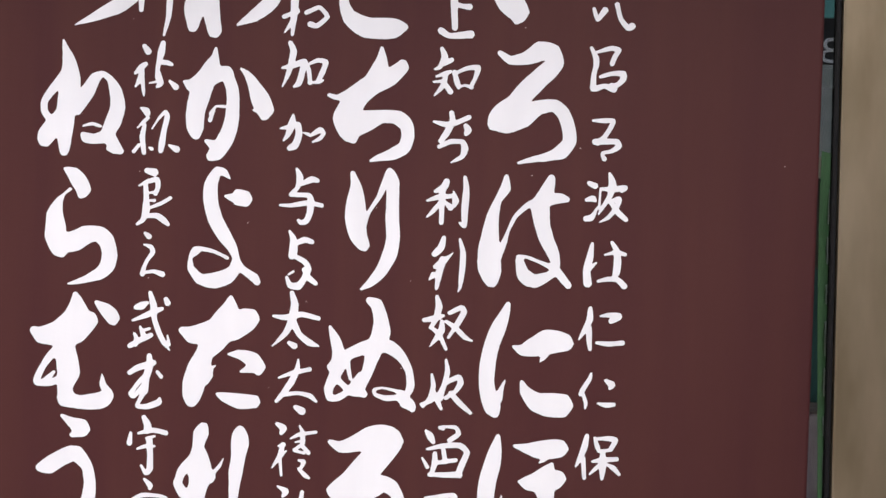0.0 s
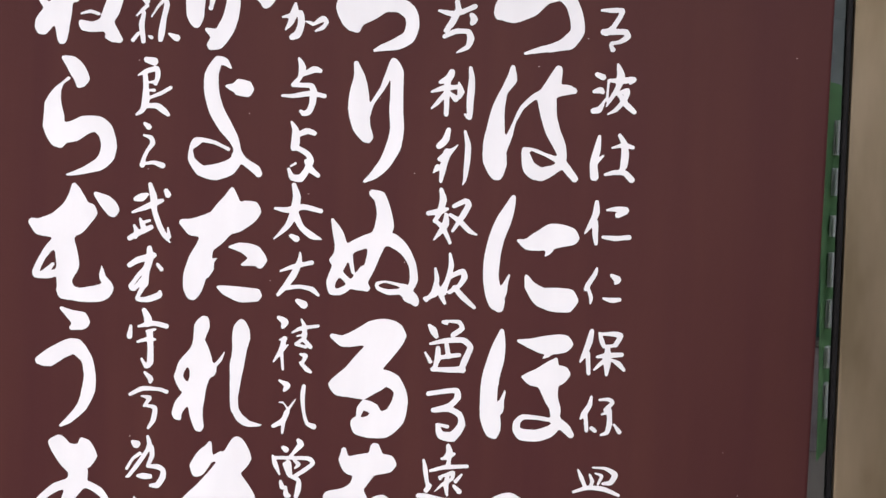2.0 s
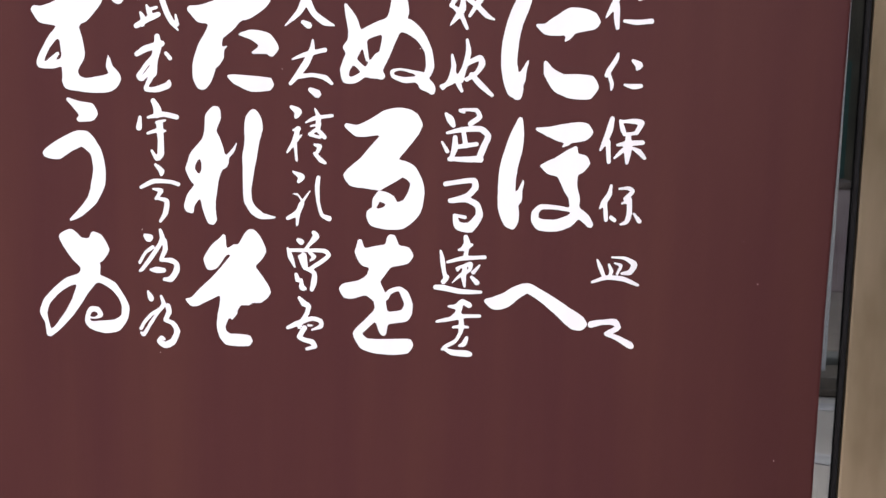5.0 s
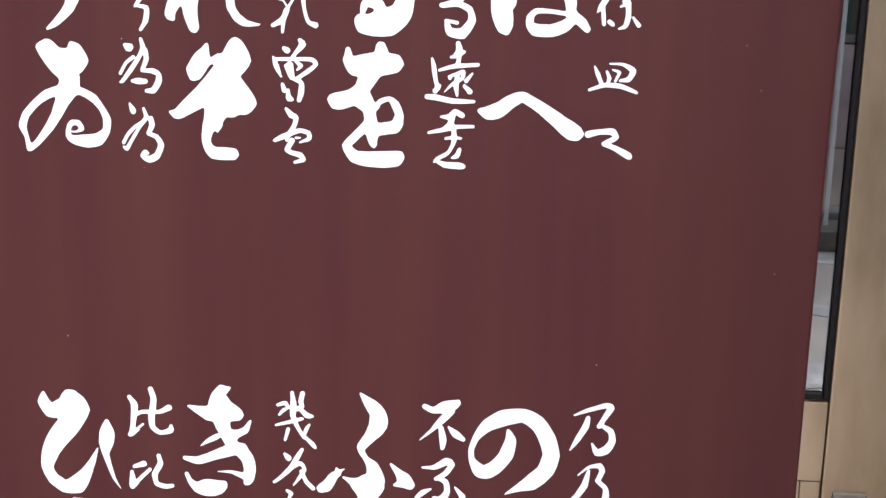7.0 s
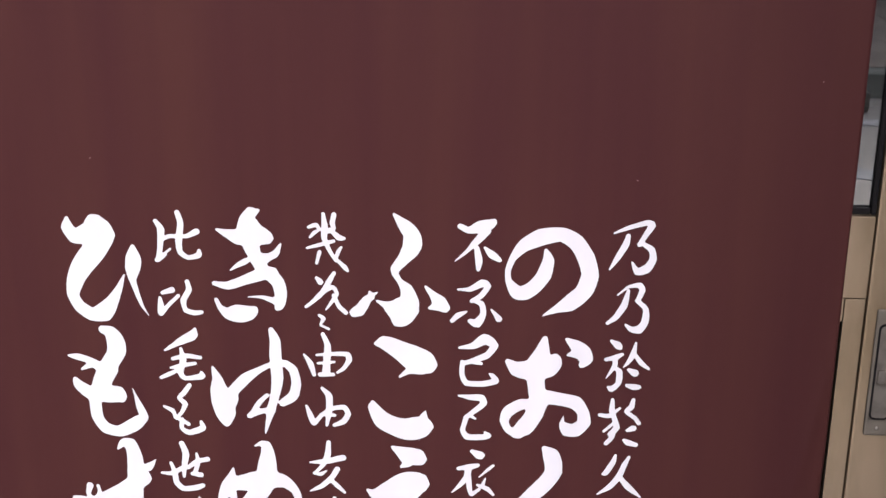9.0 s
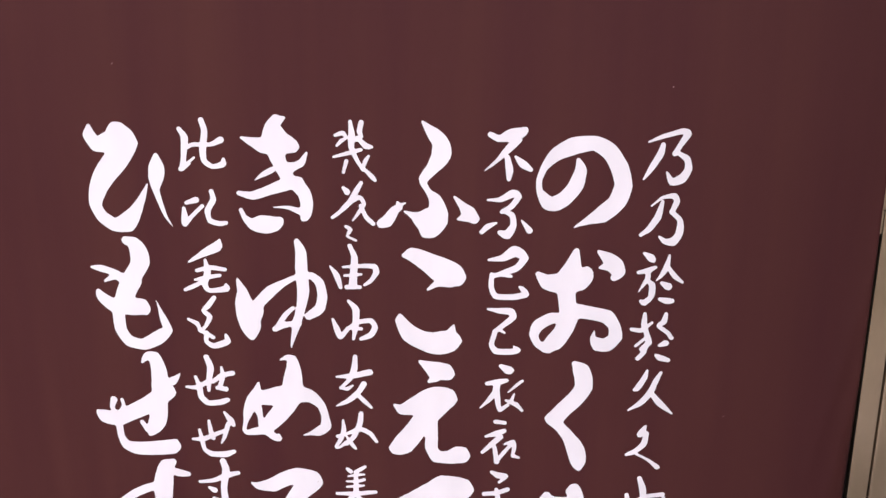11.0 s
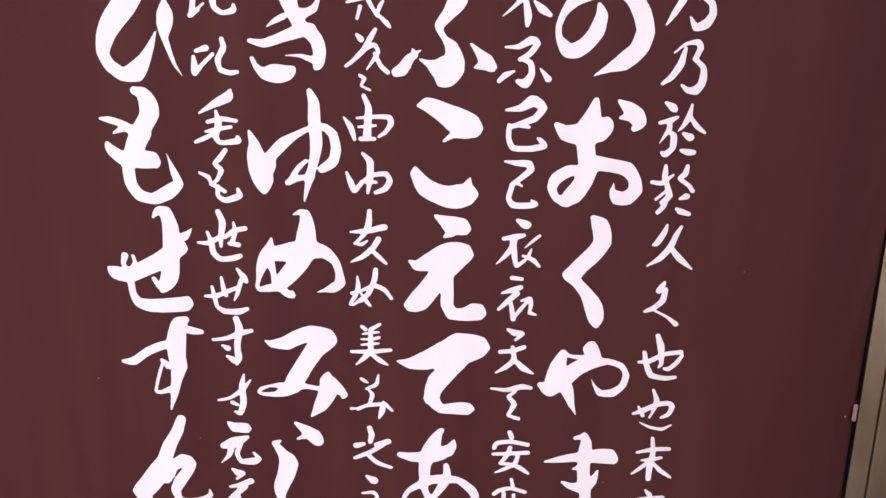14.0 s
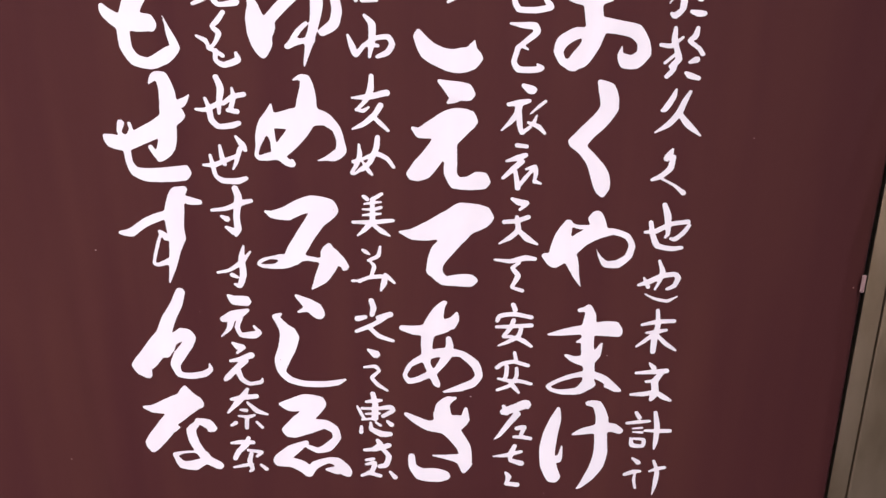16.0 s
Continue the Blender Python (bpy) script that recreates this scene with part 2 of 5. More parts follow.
def bar(x, y, z, ln, turn):
    bm = box(-0.05, 0.05, -0.004, 0.004, -ln / 2, ln / 2, 0.003)
    bmesh.ops.transform(bm, verts=bm.verts, matrix=pose(x, y, z, 0, 0, turn))
    return bm


for k in range(7):
    for side in (-1, 1):
        part("writing", bar(1.366 + 0.0045 * side, -4.60 + 0.010 * side, 1.92 - 0.19 * k, 0.15 - 0.03 * (k % 3), -69.1), PAPER, banner, "unreadable white writing")

sign = tagged(new("street_sign"), "tall sign board with a pale letter and a teal head", "sign")
part("lower_board", box(1.50, 2.04, FAR + 0.06, FAR + 0.10, 2.33, 2.92, 0.004), SLATE, sign, "grey-green lower board")
part("panel", box(1.50, 2.04, FAR + 0.06, FAR + 0.10, 2.924, 3.215, 0.004), DARK, sign, "dark panel")
part("head", box(1.50, 2.04, FAR + 0.06, FAR + 0.10, 3.219, 3.60, 0.004), TEAL, sign, "teal head board")
for x in (1.56, 1.97):
    part("bracket", box(x - 0.02, x + 0.02, FAR + 0.041, FAR + 0.0595, 2.4, 3.5, 0.002), GASKET, sign)
text = bpy.data.curves.new("letter", "FONT")
text.body, text.size, text.extrude = "B", 0.235, 0.002
letter = new("letter", text)
letter.matrix_world = pose(2.005, FAR + 0.104, 2.93, 90, 0, 180)
letter_mesh = bpy.data.meshes.new_from_object(letter)
letter_matrix = letter.matrix_world.copy()
bpy.data.objects.remove(letter)
letter_mesh.transform(letter_matrix)
letter_mesh.materials.clear()
letter_mesh.materials.append(PAPER)
letter = tagged(new("letter", letter_mesh), "pale letter B")
letter.parent = sign

stall = tagged(new("display_stand"), "dark teal board on a pinkish grey box by the wall", "stand")
part("box", box(1.60, 2.025, -7.12, -6.85, 0.1315, 0.76, 0.015), ROSE, stall, "pinkish grey box")
part("lid", box(1.58, 2.035, -7.14, -6.83, 0.764, 0.80, 0.008), STONE, stall)
bm = box(1.62, 2.020, -7.06, -7.03, 0.804, 1.56, 0.004)
for v in bm.verts:
    if v.co.z > 1.5:
        v.co.z -= 0.5 * (v.co.x - 1.62) - 0.15
part("board", bm, TEALBOARD, stall, "dark teal board with a sloping top")

# white marks and worn patches on the street
for k, (x, y, w, d, turn) in enumerate(((1.47, -4.60, 0.9, 0.12, 3), (1.31, -3.79, 0.5, 0.14, 24), (1.15, -3.07, 0.6, 0.24, -15))):
    bm = box(-w / 2, w / 2, -d / 2, d / 2, 0, 0.004)
    bmesh.ops.transform(bm, verts=bm.verts, matrix=pose(x, y, 0.012, 0, 0, turn))
    tagged(part("road_mark", bm, MARK), "worn white paint mark on the street", "road mark", group="marks on the street", kind="structure")


# ---- the curtain ----
LEFT, BOTTOM, TOP = -0.74, 0.10, 2.30


def right(z):
    """The curtain's free edge bends out a little towards the rod."""
    return 0.3577 + 0.0115 * max(0.0, z - 1.35)


def drape(x, z):
    """How far the cloth stands out towards the street: soft upright folds that grow downwards, a hem that turns back low down."""
    grow = 0.35 + 0.65 * min(1.0, max(0.0, (1.55 - z) / 1.4))
    a = 0.0034 * noise.noise((6.0 * x + 0.3 * z, 0.7 * z, 1.0)) + 0.0011 * noise.noise((17.0 * x, 1.1 * z, 5.0)) + 0.0003 * noise.noise((42.0 * x, 2.0 * z, 9.0))
    low = min(1.0, max(0.0, (0.88 - z) / 0.45))
    folds = low * (0.0038 * math.exp(-(((x + 0.556 - 0.10 * (z - 0.4)) / 0.018) ** 2)) + 0.0032 * math.exp(-(((x + 0.502 + 0.03 * (z - 0.5)) / 0.014) ** 2)))
    folds += low * 0.0017 * math.exp(-(((x + 0.452 + 0.01 * (z - 0.5)) / 0.015) ** 2))
    slant = 0.328 + 0.17 * (z - 0.745)
    folds += 0.0017 * math.exp(-(((x - slant) / 0.008) ** 2)) * math.exp(-(((z - 0.80) / 0.12) ** 2))
    hem = min(1.0, max(0.0, (0.79 - z) / 0.18)) * (0.021 - 0.012 * min(1.0, max(0.0, (0.56 - z) / 0.29)))
    back = max(0.0, x - (right(z) - hem))
    return -(0.004 + a * grow + folds - 0.45 * back)


def cloth_mesh():
    nx, nz = 320, 260
    us = np.linspace(0.0, 1.0, nx + 1)
    zs = np.linspace(BOTTOM, TOP, nz + 1)
    verts = [(x, drape(x, z), z) for z in zs for x in LEFT + us * (right(z) - LEFT)]
    faces = [(j * (nx + 1) + i, j * (nx + 1) + i + 1, (j + 1) * (nx + 1) + i + 1, (j + 1) * (nx + 1) + i) for j in range(nz) for i in range(nx)]
    me = bpy.data.meshes.new("cloth")
    me.from_pydata(verts, [], faces)
    me.polygons.foreach_set("use_smooth", [True] * len(faces))
    me.materials.append(CLOTH)
    return me


curtain = tagged(new("shop_curtain"), "tall dark brown cloth shop curtain with white brush lettering", "curtain")
cloth = new("cloth", cloth_mesh())
cloth.parent = curtain
thick = cloth.modifiers.new("thickness", "SOLIDIFY")
thick.thickness, thick.offset = 0.0012, -1.0
bm = box(0.3538, 0.3582, -0.0052, -0.0036, 0.5576, 0.5785, 0.0004)
part("tag", bm, TAGCLOTH, curtain, "small white tag at the hem")
part("tag_thread", box(0.3450, 0.3463, -0.0080, -0.0072, 0.5638, 0.5652), TAGCLOTH, curtain, "white thread end")
bm = bmesh.new()
bmesh.ops.create_cone(bm, cap_ends=True, segments=20, radius1=0.011, radius2=0.011, depth=1.22, matrix=pose(-0.18, -0.004, 2.305, 0, 90, 0))
part("rod", bm, METAL, curtain)


bm = bmesh.new()
dust = random.Random(5)
for _ in range(46):
    x, z = dust.uniform(LEFT + 0.05, 0.33), dust.uniform(BOTTOM + 0.05, TOP - 0.2)
    bmesh.ops.create_icosphere(bm, subdivisions=1, radius=1.0, matrix=pose(x, drape(x, z) - 0.0007, z, 0, dust.uniform(0, 180), 0) @ Matrix.Diagonal((dust.uniform(0.0004, 0.0012), 0.0004, 0.0004, 1)))
tagged(part("lint", bm, LINT, curtain, "pale specks of lint"), kind="stuff")


# ---- the lettering: each sign is written as brush strokes (x, height, breadth in hundredths of its size) ----
def spline(points):
    p = np.array(points, float)
    p = np.vstack([2 * p[0] - p[1], p, 2 * p[-1] - p[-2]])
    out = []
    for i in range(1, len(p) - 2):
        a, b, c, d = p[i - 1], p[i], p[i + 1], p[i + 2]
        for u in np.arange(0, 1, 0.125):
            bent = 0.5 * (2 * b + (c - a) * u + (2 * a - 5 * b + 4 * c - d) * u * u + (3 * b - a - 3 * c + d) * u ** 3)
            out.append(0.6 * bent + 0.4 * (b + (c - b) * u))
    out.append(p[-2])
    out = np.array(out)
    out[:, 2] = np.maximum(out[:, 2], 0.6)
    return out


# the brush's tip is a blunt six-sided wedge, so that ends and turns come out cut rather than round
FACETS = [(math.cos(radians(a)), math.sin(radians(a))) for a in (25, 85, 145)]


def written(name, cx, cz, size, strokes, cell, blend):
    """One sign as a single sheet that lies on the cloth: the field of all its strokes, cut at the ink's edge."""
    k = size / 100
    n = int(size * 1.14 / cell) + 4
    g = (np.arange(n + 1) - n / 2) * cell
    gx, gz = np.meshgrid(g, g, indexing="ij")
    field = np.full(gx.shape, 1.0)
    for s in strokes:
        path = spline(s) * (k, k, k / 2)
        near = np.full(gx.shape, 1.0)
        for (ax, az, ar), (bx, bz, br) in zip(path[:-1], path[1:]):
            dx, dz = bx - ax, bz - az
            ll = dx * dx + dz * dz + 1e-12
            u = np.clip(((gx - ax) * dx + (gz - az) * dz) / ll, 0, 1)
            ox, oz = gx - ax - u * dx, gz - az - u * dz
            facet = np.maximum.reduce([np.abs(ox * c + oz * s6) for c, s6 in FACETS])
            near = np.minimum(near, 0.4 * np.hypot(ox, oz) + 0.6 * facet * 1.08 - (ar + u * (br - ar)))
        h = np.clip(blend - np.abs(field - near), 0, None) / blend
        field = np.minimum(field, near) - h * h * blend * 0.25
    wob = np.array([[noise.noise((x * 90 + cx * 50, z * 90 + cz * 50, 3.0)) for z in g[::4]] for x in g[::4]])
    field += 0.0004 * np.kron(wob, np.ones((4, 4)))[: n + 1, : n + 1]
    verts, faces, index = [], [], {}

    def vert(key, x, z):
        if key not in index:
            index[key] = len(verts)
            wx, wz = cx + x, cz + z
            verts.append((wx, drape(wx, wz) - 0.0007, wz))
        return index[key]

    for i in range(n):
        for j in range(n):
            corners = ((i, j), (i + 1, j), (i + 1, j + 1), (i, j + 1))
            vals = [field[c] for c in corners]
            if min(vals) >= 0:
                continue
            ring = []
            for q in range(4):
                a, b = corners[q], corners[(q + 1) % 4]
                va, vb = vals[q], vals[(q + 1) % 4]
                if va < 0:
                    ring.append(vert(a, g[a[0]], g[a[1]]))
                if (va < 0) != (vb < 0):
                    u = va / (va - vb)
                    ring.append(vert((min(a, b), max(a, b)), g[a[0]] + u * (g[b[0]] - g[a[0]]), g[a[1]] + u * (g[b[1]] - g[a[1]])))
            if len(ring) >= 3:
                faces.append(ring)
    me = bpy.data.meshes.new(name)
    me.from_pydata(verts, [], faces)
    me.polygons.foreach_set("use_smooth", [True] * len(faces))
    me.materials.append(WHITE)
    ob = new(name, me)
    ob.parent = curtain
    return ob


def kana(sound, cx, cz, size, *strokes):
    tagged(written("kana_sign", cx, cz, size, strokes, 0.0017, 0.0022), "large white brush-written hiragana " + sound)


def kanji(sign, cx, cz, size, *strokes):
    tagged(written("kanji_sign", cx, cz, size, strokes, 0.0010, 0.0010), "small white brush-written kanji sign for " + sign)


kana("tsu", -0.379, 2.002, 0.121, ((-44, 22, 13), (1, 41, 13), (35, 23, 20), (41, -5, 17), (19, -28, 14), (-3, -39, 8), (-22, -47, 1)))
kana("wa", -0.236, 1.997, 0.127, ((-22, 44, 12), (-23, 4, 15), (-20, -28, 14), (-17, -44, 12)), ((-13, 4, 9), (-33, -23, 18), (-35, -41, 9)), ((-8, 8, 9), (18, 27, 15), (34, 0, 16), (29, -20, 13), (16, -31, 10), (2, -39, 2)))
kana("to", -0.092, 1.999, 0.129, ((-11, 43, 14), (2, 9, 10)), ((17, 9, 9), (-9, -1, 9), (-24, -18, 7), (-19, -33, 12), (-4, -41, 17), (14, -41, 17), (25, -40, 6)))
kana("i", 0.069, 2.005, 0.108, ((-41, 42, 15), (-37, 6, 19), (-22, -25, 24), (-11, -37, 20), (-13, -47, 5)), ((25, 39, 16), (38, 2, 22)))
kana("ne", -0.397, 1.869, 0.122, ((-17, 50, 1), (-14, 40, 7), (-11, 30, 12), (-10, 18, 17), (-11, 5, 18), (-13, -11, 16), (-14, -28, 14), (-14, -39, 11), (-14, -46, 8)), ((-17, 17, 9), (-25, 7, 8), (-32, -3, 6), (-32, -12, 6), (-27, -18, 6), (-19, -16, 6)), ((-12, -9, 14), (-21, -22, 16), (-28, -30, 17), (-31, -36, 13)), ((-4, -9, 12), (5, 5, 13), (11, 16, 10), (18, 21, 5), (25, 16, 6), (30, 6, 11), (32, -7, 13), (28, -21, 14), (22, -32, 11), (13, -35, 9), (5, -34, 9), (2, -31, 4)), ((2, -24, 2), (10, -22, 3), (17, -24, 3)), ((25, -33, 12), (31, -42, 10), (35, -45, 6)), ((24, -43, 3), (29, -44, 6)))
kana("ka", -0.241, 1.866, 0.120, ((-12, 49, 1), (-13, 39, 7), (-16, 29, 16), (-22, 17, 18), (-26, 4, 18), (-29, -9, 16), (-29, -21, 15), (-28, -28, 8)), ((-39, 18, 3), (-32, 15, 11), (-20, 21, 16), (-9, 25, 13), (-3, 26, 13)), ((-1, 23, 11), (3, 12, 11), (4, -3, 11), (2, -20, 13), (-3, -33, 15), (-9, -42, 14), (-14, -46, 9)), ((-19, -33, 3), (-13, -36, 8)), ((-15, -9, 4), (-11, -3, 2), (-4, -3, 3)), ((-16, -15, 4), (-13, -7, 2)), ((9, 31, 1), (16, 25, 6), (22, 15, 11), (28, 3, 17), (32, -5, 15), (31, -11, 7)), ((21, -6, 1), (27, -5, 6)))
kana("chi", -0.092, 1.868, 0.120, ((8, 48, 3), (8, 39, 9), (6, 29, 15), (0, 17, 18), (-10, 8, 19), (-18, -3, 21), (-22, -14, 22), (-18, -25, 16), (-15, -31, 7)), ((-37, 7, 3), (-29, 5, 5), (-14, 10, 11), (0, 16, 16), (15, 23, 15), (25, 31, 12), (26, 34, 9)), ((-19, -18, 24), (-6, -15, 19), (8, -11, 12), (22, -11, 12), (30, -17, 12), (32, -27, 11), (29, -37, 11), (19, -43, 10), (8, -46, 6), (0, -49, 2)))
kana("ro", 0.073, 1.872, 0.126, ((-27, 40, 4), (-18, 34, 7), (-5, 36, 11), (7, 42, 16), (16, 40, 14), (17, 31, 15), (6, 20, 16), (-5, 9, 17), (-15, -3, 17), (-25, -11, 18), (-30, -18, 11)), ((-21, -15, 21), (-7, -11, 18), (5, -4, 12), (18, -2, 10), (26, -9, 11), (30, -20, 11), (31, -31, 11), (25, -39, 12), (16, -43, 7), (2, -46, 5), (-10, -49, 2)), ((10, -45, 5), (24, -40, 8)))
kana("ra", -0.394, 1.735, 0.124, ((-15, 48, 3), (-8, 44, 11), (-2, 37, 14), (1, 31, 13), (-1, 26, 6)), ((-10, 31, 3), (-15, 27, 2), (-20, 20, 7), (-23, 10, 14), (-22, 0, 17), (-22, -10, 18), (-18, -17, 18), (-16, -24, 6)), ((-18, -14, 18), (-6, -13, 17), (5, -7, 15), (15, -6, 13), (22, -12, 14), (25, -23, 13), (23, -33, 13), (16, -40, 10), (4, -45, 6), (-6, -48, 3), (-11, -49, 1)))
kana("yo", -0.241, 1.737, 0.126, ((3, 40, 1), (-2, 45, 6), (-8, 46, 8), (-13, 36, 11), (-13, 22, 12), (-9, 7, 13), (-2, -5, 12), (5, -15, 9), (9, -24, 6), (10, -31, 8)), ((11, 25, 14), (15, 24, 13), (4, 25, 6), (-1, 26, 2)), ((-29, -25, 3), (-25, -20, 7), (-20, -18, 4), (-9, -20, 3), (2, -25, 3)), ((-29, -28, 4), (-28, -35, 6), (-20, -43, 9), (-9, -44, 13), (3, -40, 12), (10, -32, 9)), ((9, -30, 8), (16, -35, 6), (25, -41, 7), (27, -44, 6)))
kana("ri", -0.088, 1.739, 0.127, ((-17, 45, 4), (-14, 34, 9), (-14, 22, 15), (-14, 8, 17), (-12, -4, 15), (-7, -13, 10), (-6, -15, 5)), ((-6, 5, 3), (-3, 14, 3), (4, 25, 4), (9, 36, 6), (13, 47, 6), (16, 39, 10), (16, 25, 10), (16, 9, 11), (17, -8, 11), (14, -22, 12), (8, -34, 10), (0, -43, 7), (-8, -49, 2)))
kana("ha", 0.070, 1.740, 0.117, ((-18, 48, 4), (-19, 37, 9), (-25, 27, 7), (-29, 15, 10), (-31, -1, 14), (-32, -19, 19), (-31, -34, 20), (-29, -44, 11)), ((-24, -22, 7), (-19, -10, 5), (-15, 2, 3), (-9, 14, 4), (1, 23, 5), (9, 26, 8)), ((21, 47, 7), (17, 35, 13), (12, 22, 16), (14, 7, 14), (18, -6, 13), (24, -18, 11), (27, -28, 7)), ((16, 28, 11), (28, 30, 9), (35, 29, 5)), ((-6, -22, 4), (1, -22, 3), (12, -26, 3), (22, -30, 5)), ((-5, -25, 7), (-1, -38, 12), (8, -43, 12), (19, -39, 8), (27, -34, 7)), ((25, -31, 7), (33, -40, 7), (38, -46, 6)))
kana("mu", -0.399, 1.605, 0.123, ((0, 48, 4), (2, 39, 13), (2, 25, 26), (-6, 14, 23), (-8, 4, 18), (-6, -6, 19), (-4, -19, 19), (-7, -32, 13), (-5, -41, 15)), ((-35, 16, 7), (-27, 12, 15), (-14, 14, 21), (0, 20, 28), (11, 25, 18), (15, 27, 10)), ((-11, 2, 11), (-20, -5, 7), (-27, -15, 6), (-31, -24, 6), (-31, -28, 6), (-22, -29, 5), (-14, -26, 6), (-6, -21, 10)), ((-24, -27, 6), (-17, -19, 3)), ((-7, -41, 13), (6, -44, 12), (20, -43, 14), (28, -40, 13), (31, -36, 8), (26, -29, 6), (25, -19, 1)), ((19, 41, 4), (27, 35, 11), (33, 29, 12), (34, 25, 6)))
kana("ta", -0.242, 1.608, 0.118, ((7, 48, 4), (6, 37, 16), (2, 25, 26), (-6, 12, 24), (-15, -1, 16), (-20, -13, 19), (-24, -27, 20), (-26, -40, 16), (-26, -46, 7)), ((-36, 18, 6), (-25, 14, 16), (-9, 17, 21), (8, 22, 24), (22, 29, 20), (26, 31, 13)), ((-16, -22, 16), (-9, -15, 4), (-5, -12, 1)), ((6, -2, 2), (17, -2, 9), (27, -6, 13), (33, -12, 12), (33, -17, 6)), ((17, -17, 2), (28, -13, 10)), ((-4, -37, 2), (4, -40, 9), (17, -43, 14), (29, -43, 12)))
kana("nu", -0.087, 1.610, 0.118, ((-36, 23, 3), (-31, 12, 9), (-28, 1, 11), (-28, -12, 12), (-32, -22, 10), (-36, -31, 8), (-35, -39, 6), (-28, -39, 6), (-19, -33, 6), (-8, -20, 8)), ((-2, 47, 6), (5, 43, 11), (9, 29, 13), (9, 18, 16), (4, 6, 15), (0, -8, 11), (-4, -21, 9), (-8, -30, 8), (-5, -35, 6)), ((-31, -21, 6), (-24, -27, 5), (-16, -34, 6), (-5, -35, 5)), ((-34, -12, 8), (-26, -5, 9), (-14, 2, 10), (0, 7, 12), (16, 7, 12), (27, -1, 9), (34, -13, 7), (36, -26, 7), (33, -34, 6), (24, -37, 5), (14, -38, 5), (5, -35, 3), (4, -31, 3), (11, -29, 2), (22, -31, 3), (28, -33, 5)), ((-21, -2, 6), (-19, -13, 4), (-17, -22, 3)), ((28, -37, 9), (36, -43, 9), (38, -47, 5)), ((28, -44, 2), (33, -44, 6)))
kana("ni", 0.074, 1.608, 0.120, ((-17, 48, 4), (-20, 39, 9), (-25, 27, 13), (-30, 13, 13), (-33, -2, 13), (-34, -17, 13), (-32, -30, 14), (-29, -39, 15), (-26, -46, 7)), ((-24, -33, 8), (-21, -24, 4), (-18, -17, 1)), ((-12, 12, 2), (-3, 9, 10), (9, 13, 18), (19, 17, 21), (30, 17, 16), (34, 16, 11)), ((11, -1, 1), (15, 5, 6)), ((-4, -18, 3), (0, -27, 10), (9, -35, 16), (20, -37, 21), (29, -37, 21), (34, -36, 12)))
kana("u", -0.405, 1.475, 0.125, ((-4, 49, 3), (4, 44, 8), (12, 40, 14), (15, 38, 10)), ((5, 33, 4), (13, 36, 9)), ((-22, 5, 7), (-14, 7, 14), (-3, 14, 13), (8, 18, 13), (18, 8, 10), (21, -6, 10), (20, -19, 11), (15, -32, 9), (5, -43, 6), (-3, -49, 2)))
kana("re", -0.244, 1.474, 0.121, ((-13, 45, 9), (-15, 40, 13), (-17, 29, 10), (-16, 20, 16), (-16, 10, 22), (-15, 2, 19), (-17, -7, 16), (-20, -17, 18), (-19, -28, 13), (-18, -37, 11), (-16, -45, 9), (-15, -48, 4)), ((-23, 16, 9), (-30, 8, 9), (-33, 1, 7), (-34, -4, 8), (-30, -11, 9), (-24, -14, 9)), ((-25, -19, 12), (-31, -26, 11), (-34, -32, 9), (-35, -36, 8), (-33, -39, 4)), ((-6, 2, 9), (-3, 7, 4), (2, 13, 3), (5, 19, 1)), ((19, 46, 4), (19, 40, 13), (19, 32, 15), (18, 21, 12), (16, 9, 12), (15, -5, 9), (14, -19, 7), (15, -29, 7), (19, -36, 7), (26, -41, 6), (34, -42, 3), (39, -42, 1)))
kana("ru", -0.089, 1.477, 0.125, ((-30, 33, 4), (-20, 29, 10), (-7, 33, 14), (4, 36, 21), (14, 38, 22), (21, 36, 19)), ((15, 32, 27), (9, 22, 24), (-2, 9, 25), (-11, -3, 26), (-20, -7, 20), (-26, -7, 12)), ((-7, -6, 25), (5, -2, 20), (14, 0, 14), (22, -3, 12), (27, -10, 10), (27, -19, 13), (22, -33, 18), (12, -39, 21), (2, -41, 18), (-6, -41, 13), (-9, -37, 8)), ((-7, -33, 3), (-6, -29, 5), (-5, -25, 6), (-1, -23, 9), (6, -26, 9), (7, -31, 10), (4, -37, 11)))
kana("ho", 0.075, 1.475, 0.114, ((-25, 48, 4), (-27, 36, 11), (-30, 21, 15), (-34, 4, 15), (-35, -16, 15), (-33, -30, 18), (-31, -40, 15), (-29, -46, 6)), ((-26, -22, 10), (-23, -14, 4), (-20, -4, 1)), ((-10, 40, 3), (1, 38, 9), (15, 37, 17), (28, 39, 17), (33, 39, 11)), ((12, 25, 1), (17, 29, 5)), ((-5, 8, 3), (5, 7, 14), (16, 8, 19), (26, 11, 18), (31, 12, 12)), ((24, 25, 3), (20, 18, 11), (10, 12, 10)), ((17, 4, 19), (20, -9, 13), (24, -18, 10), (25, -28, 8)), ((23, -30, 4), (8, -28, 4), (-4, -28, 5), (-9, -33, 6), (-9, -40, 7), (-3, -44, 11), (9, -44, 11), (20, -40, 10), (27, -33, 8)), ((27, -31, 8), (35, -37, 8), (39, -42, 6)))
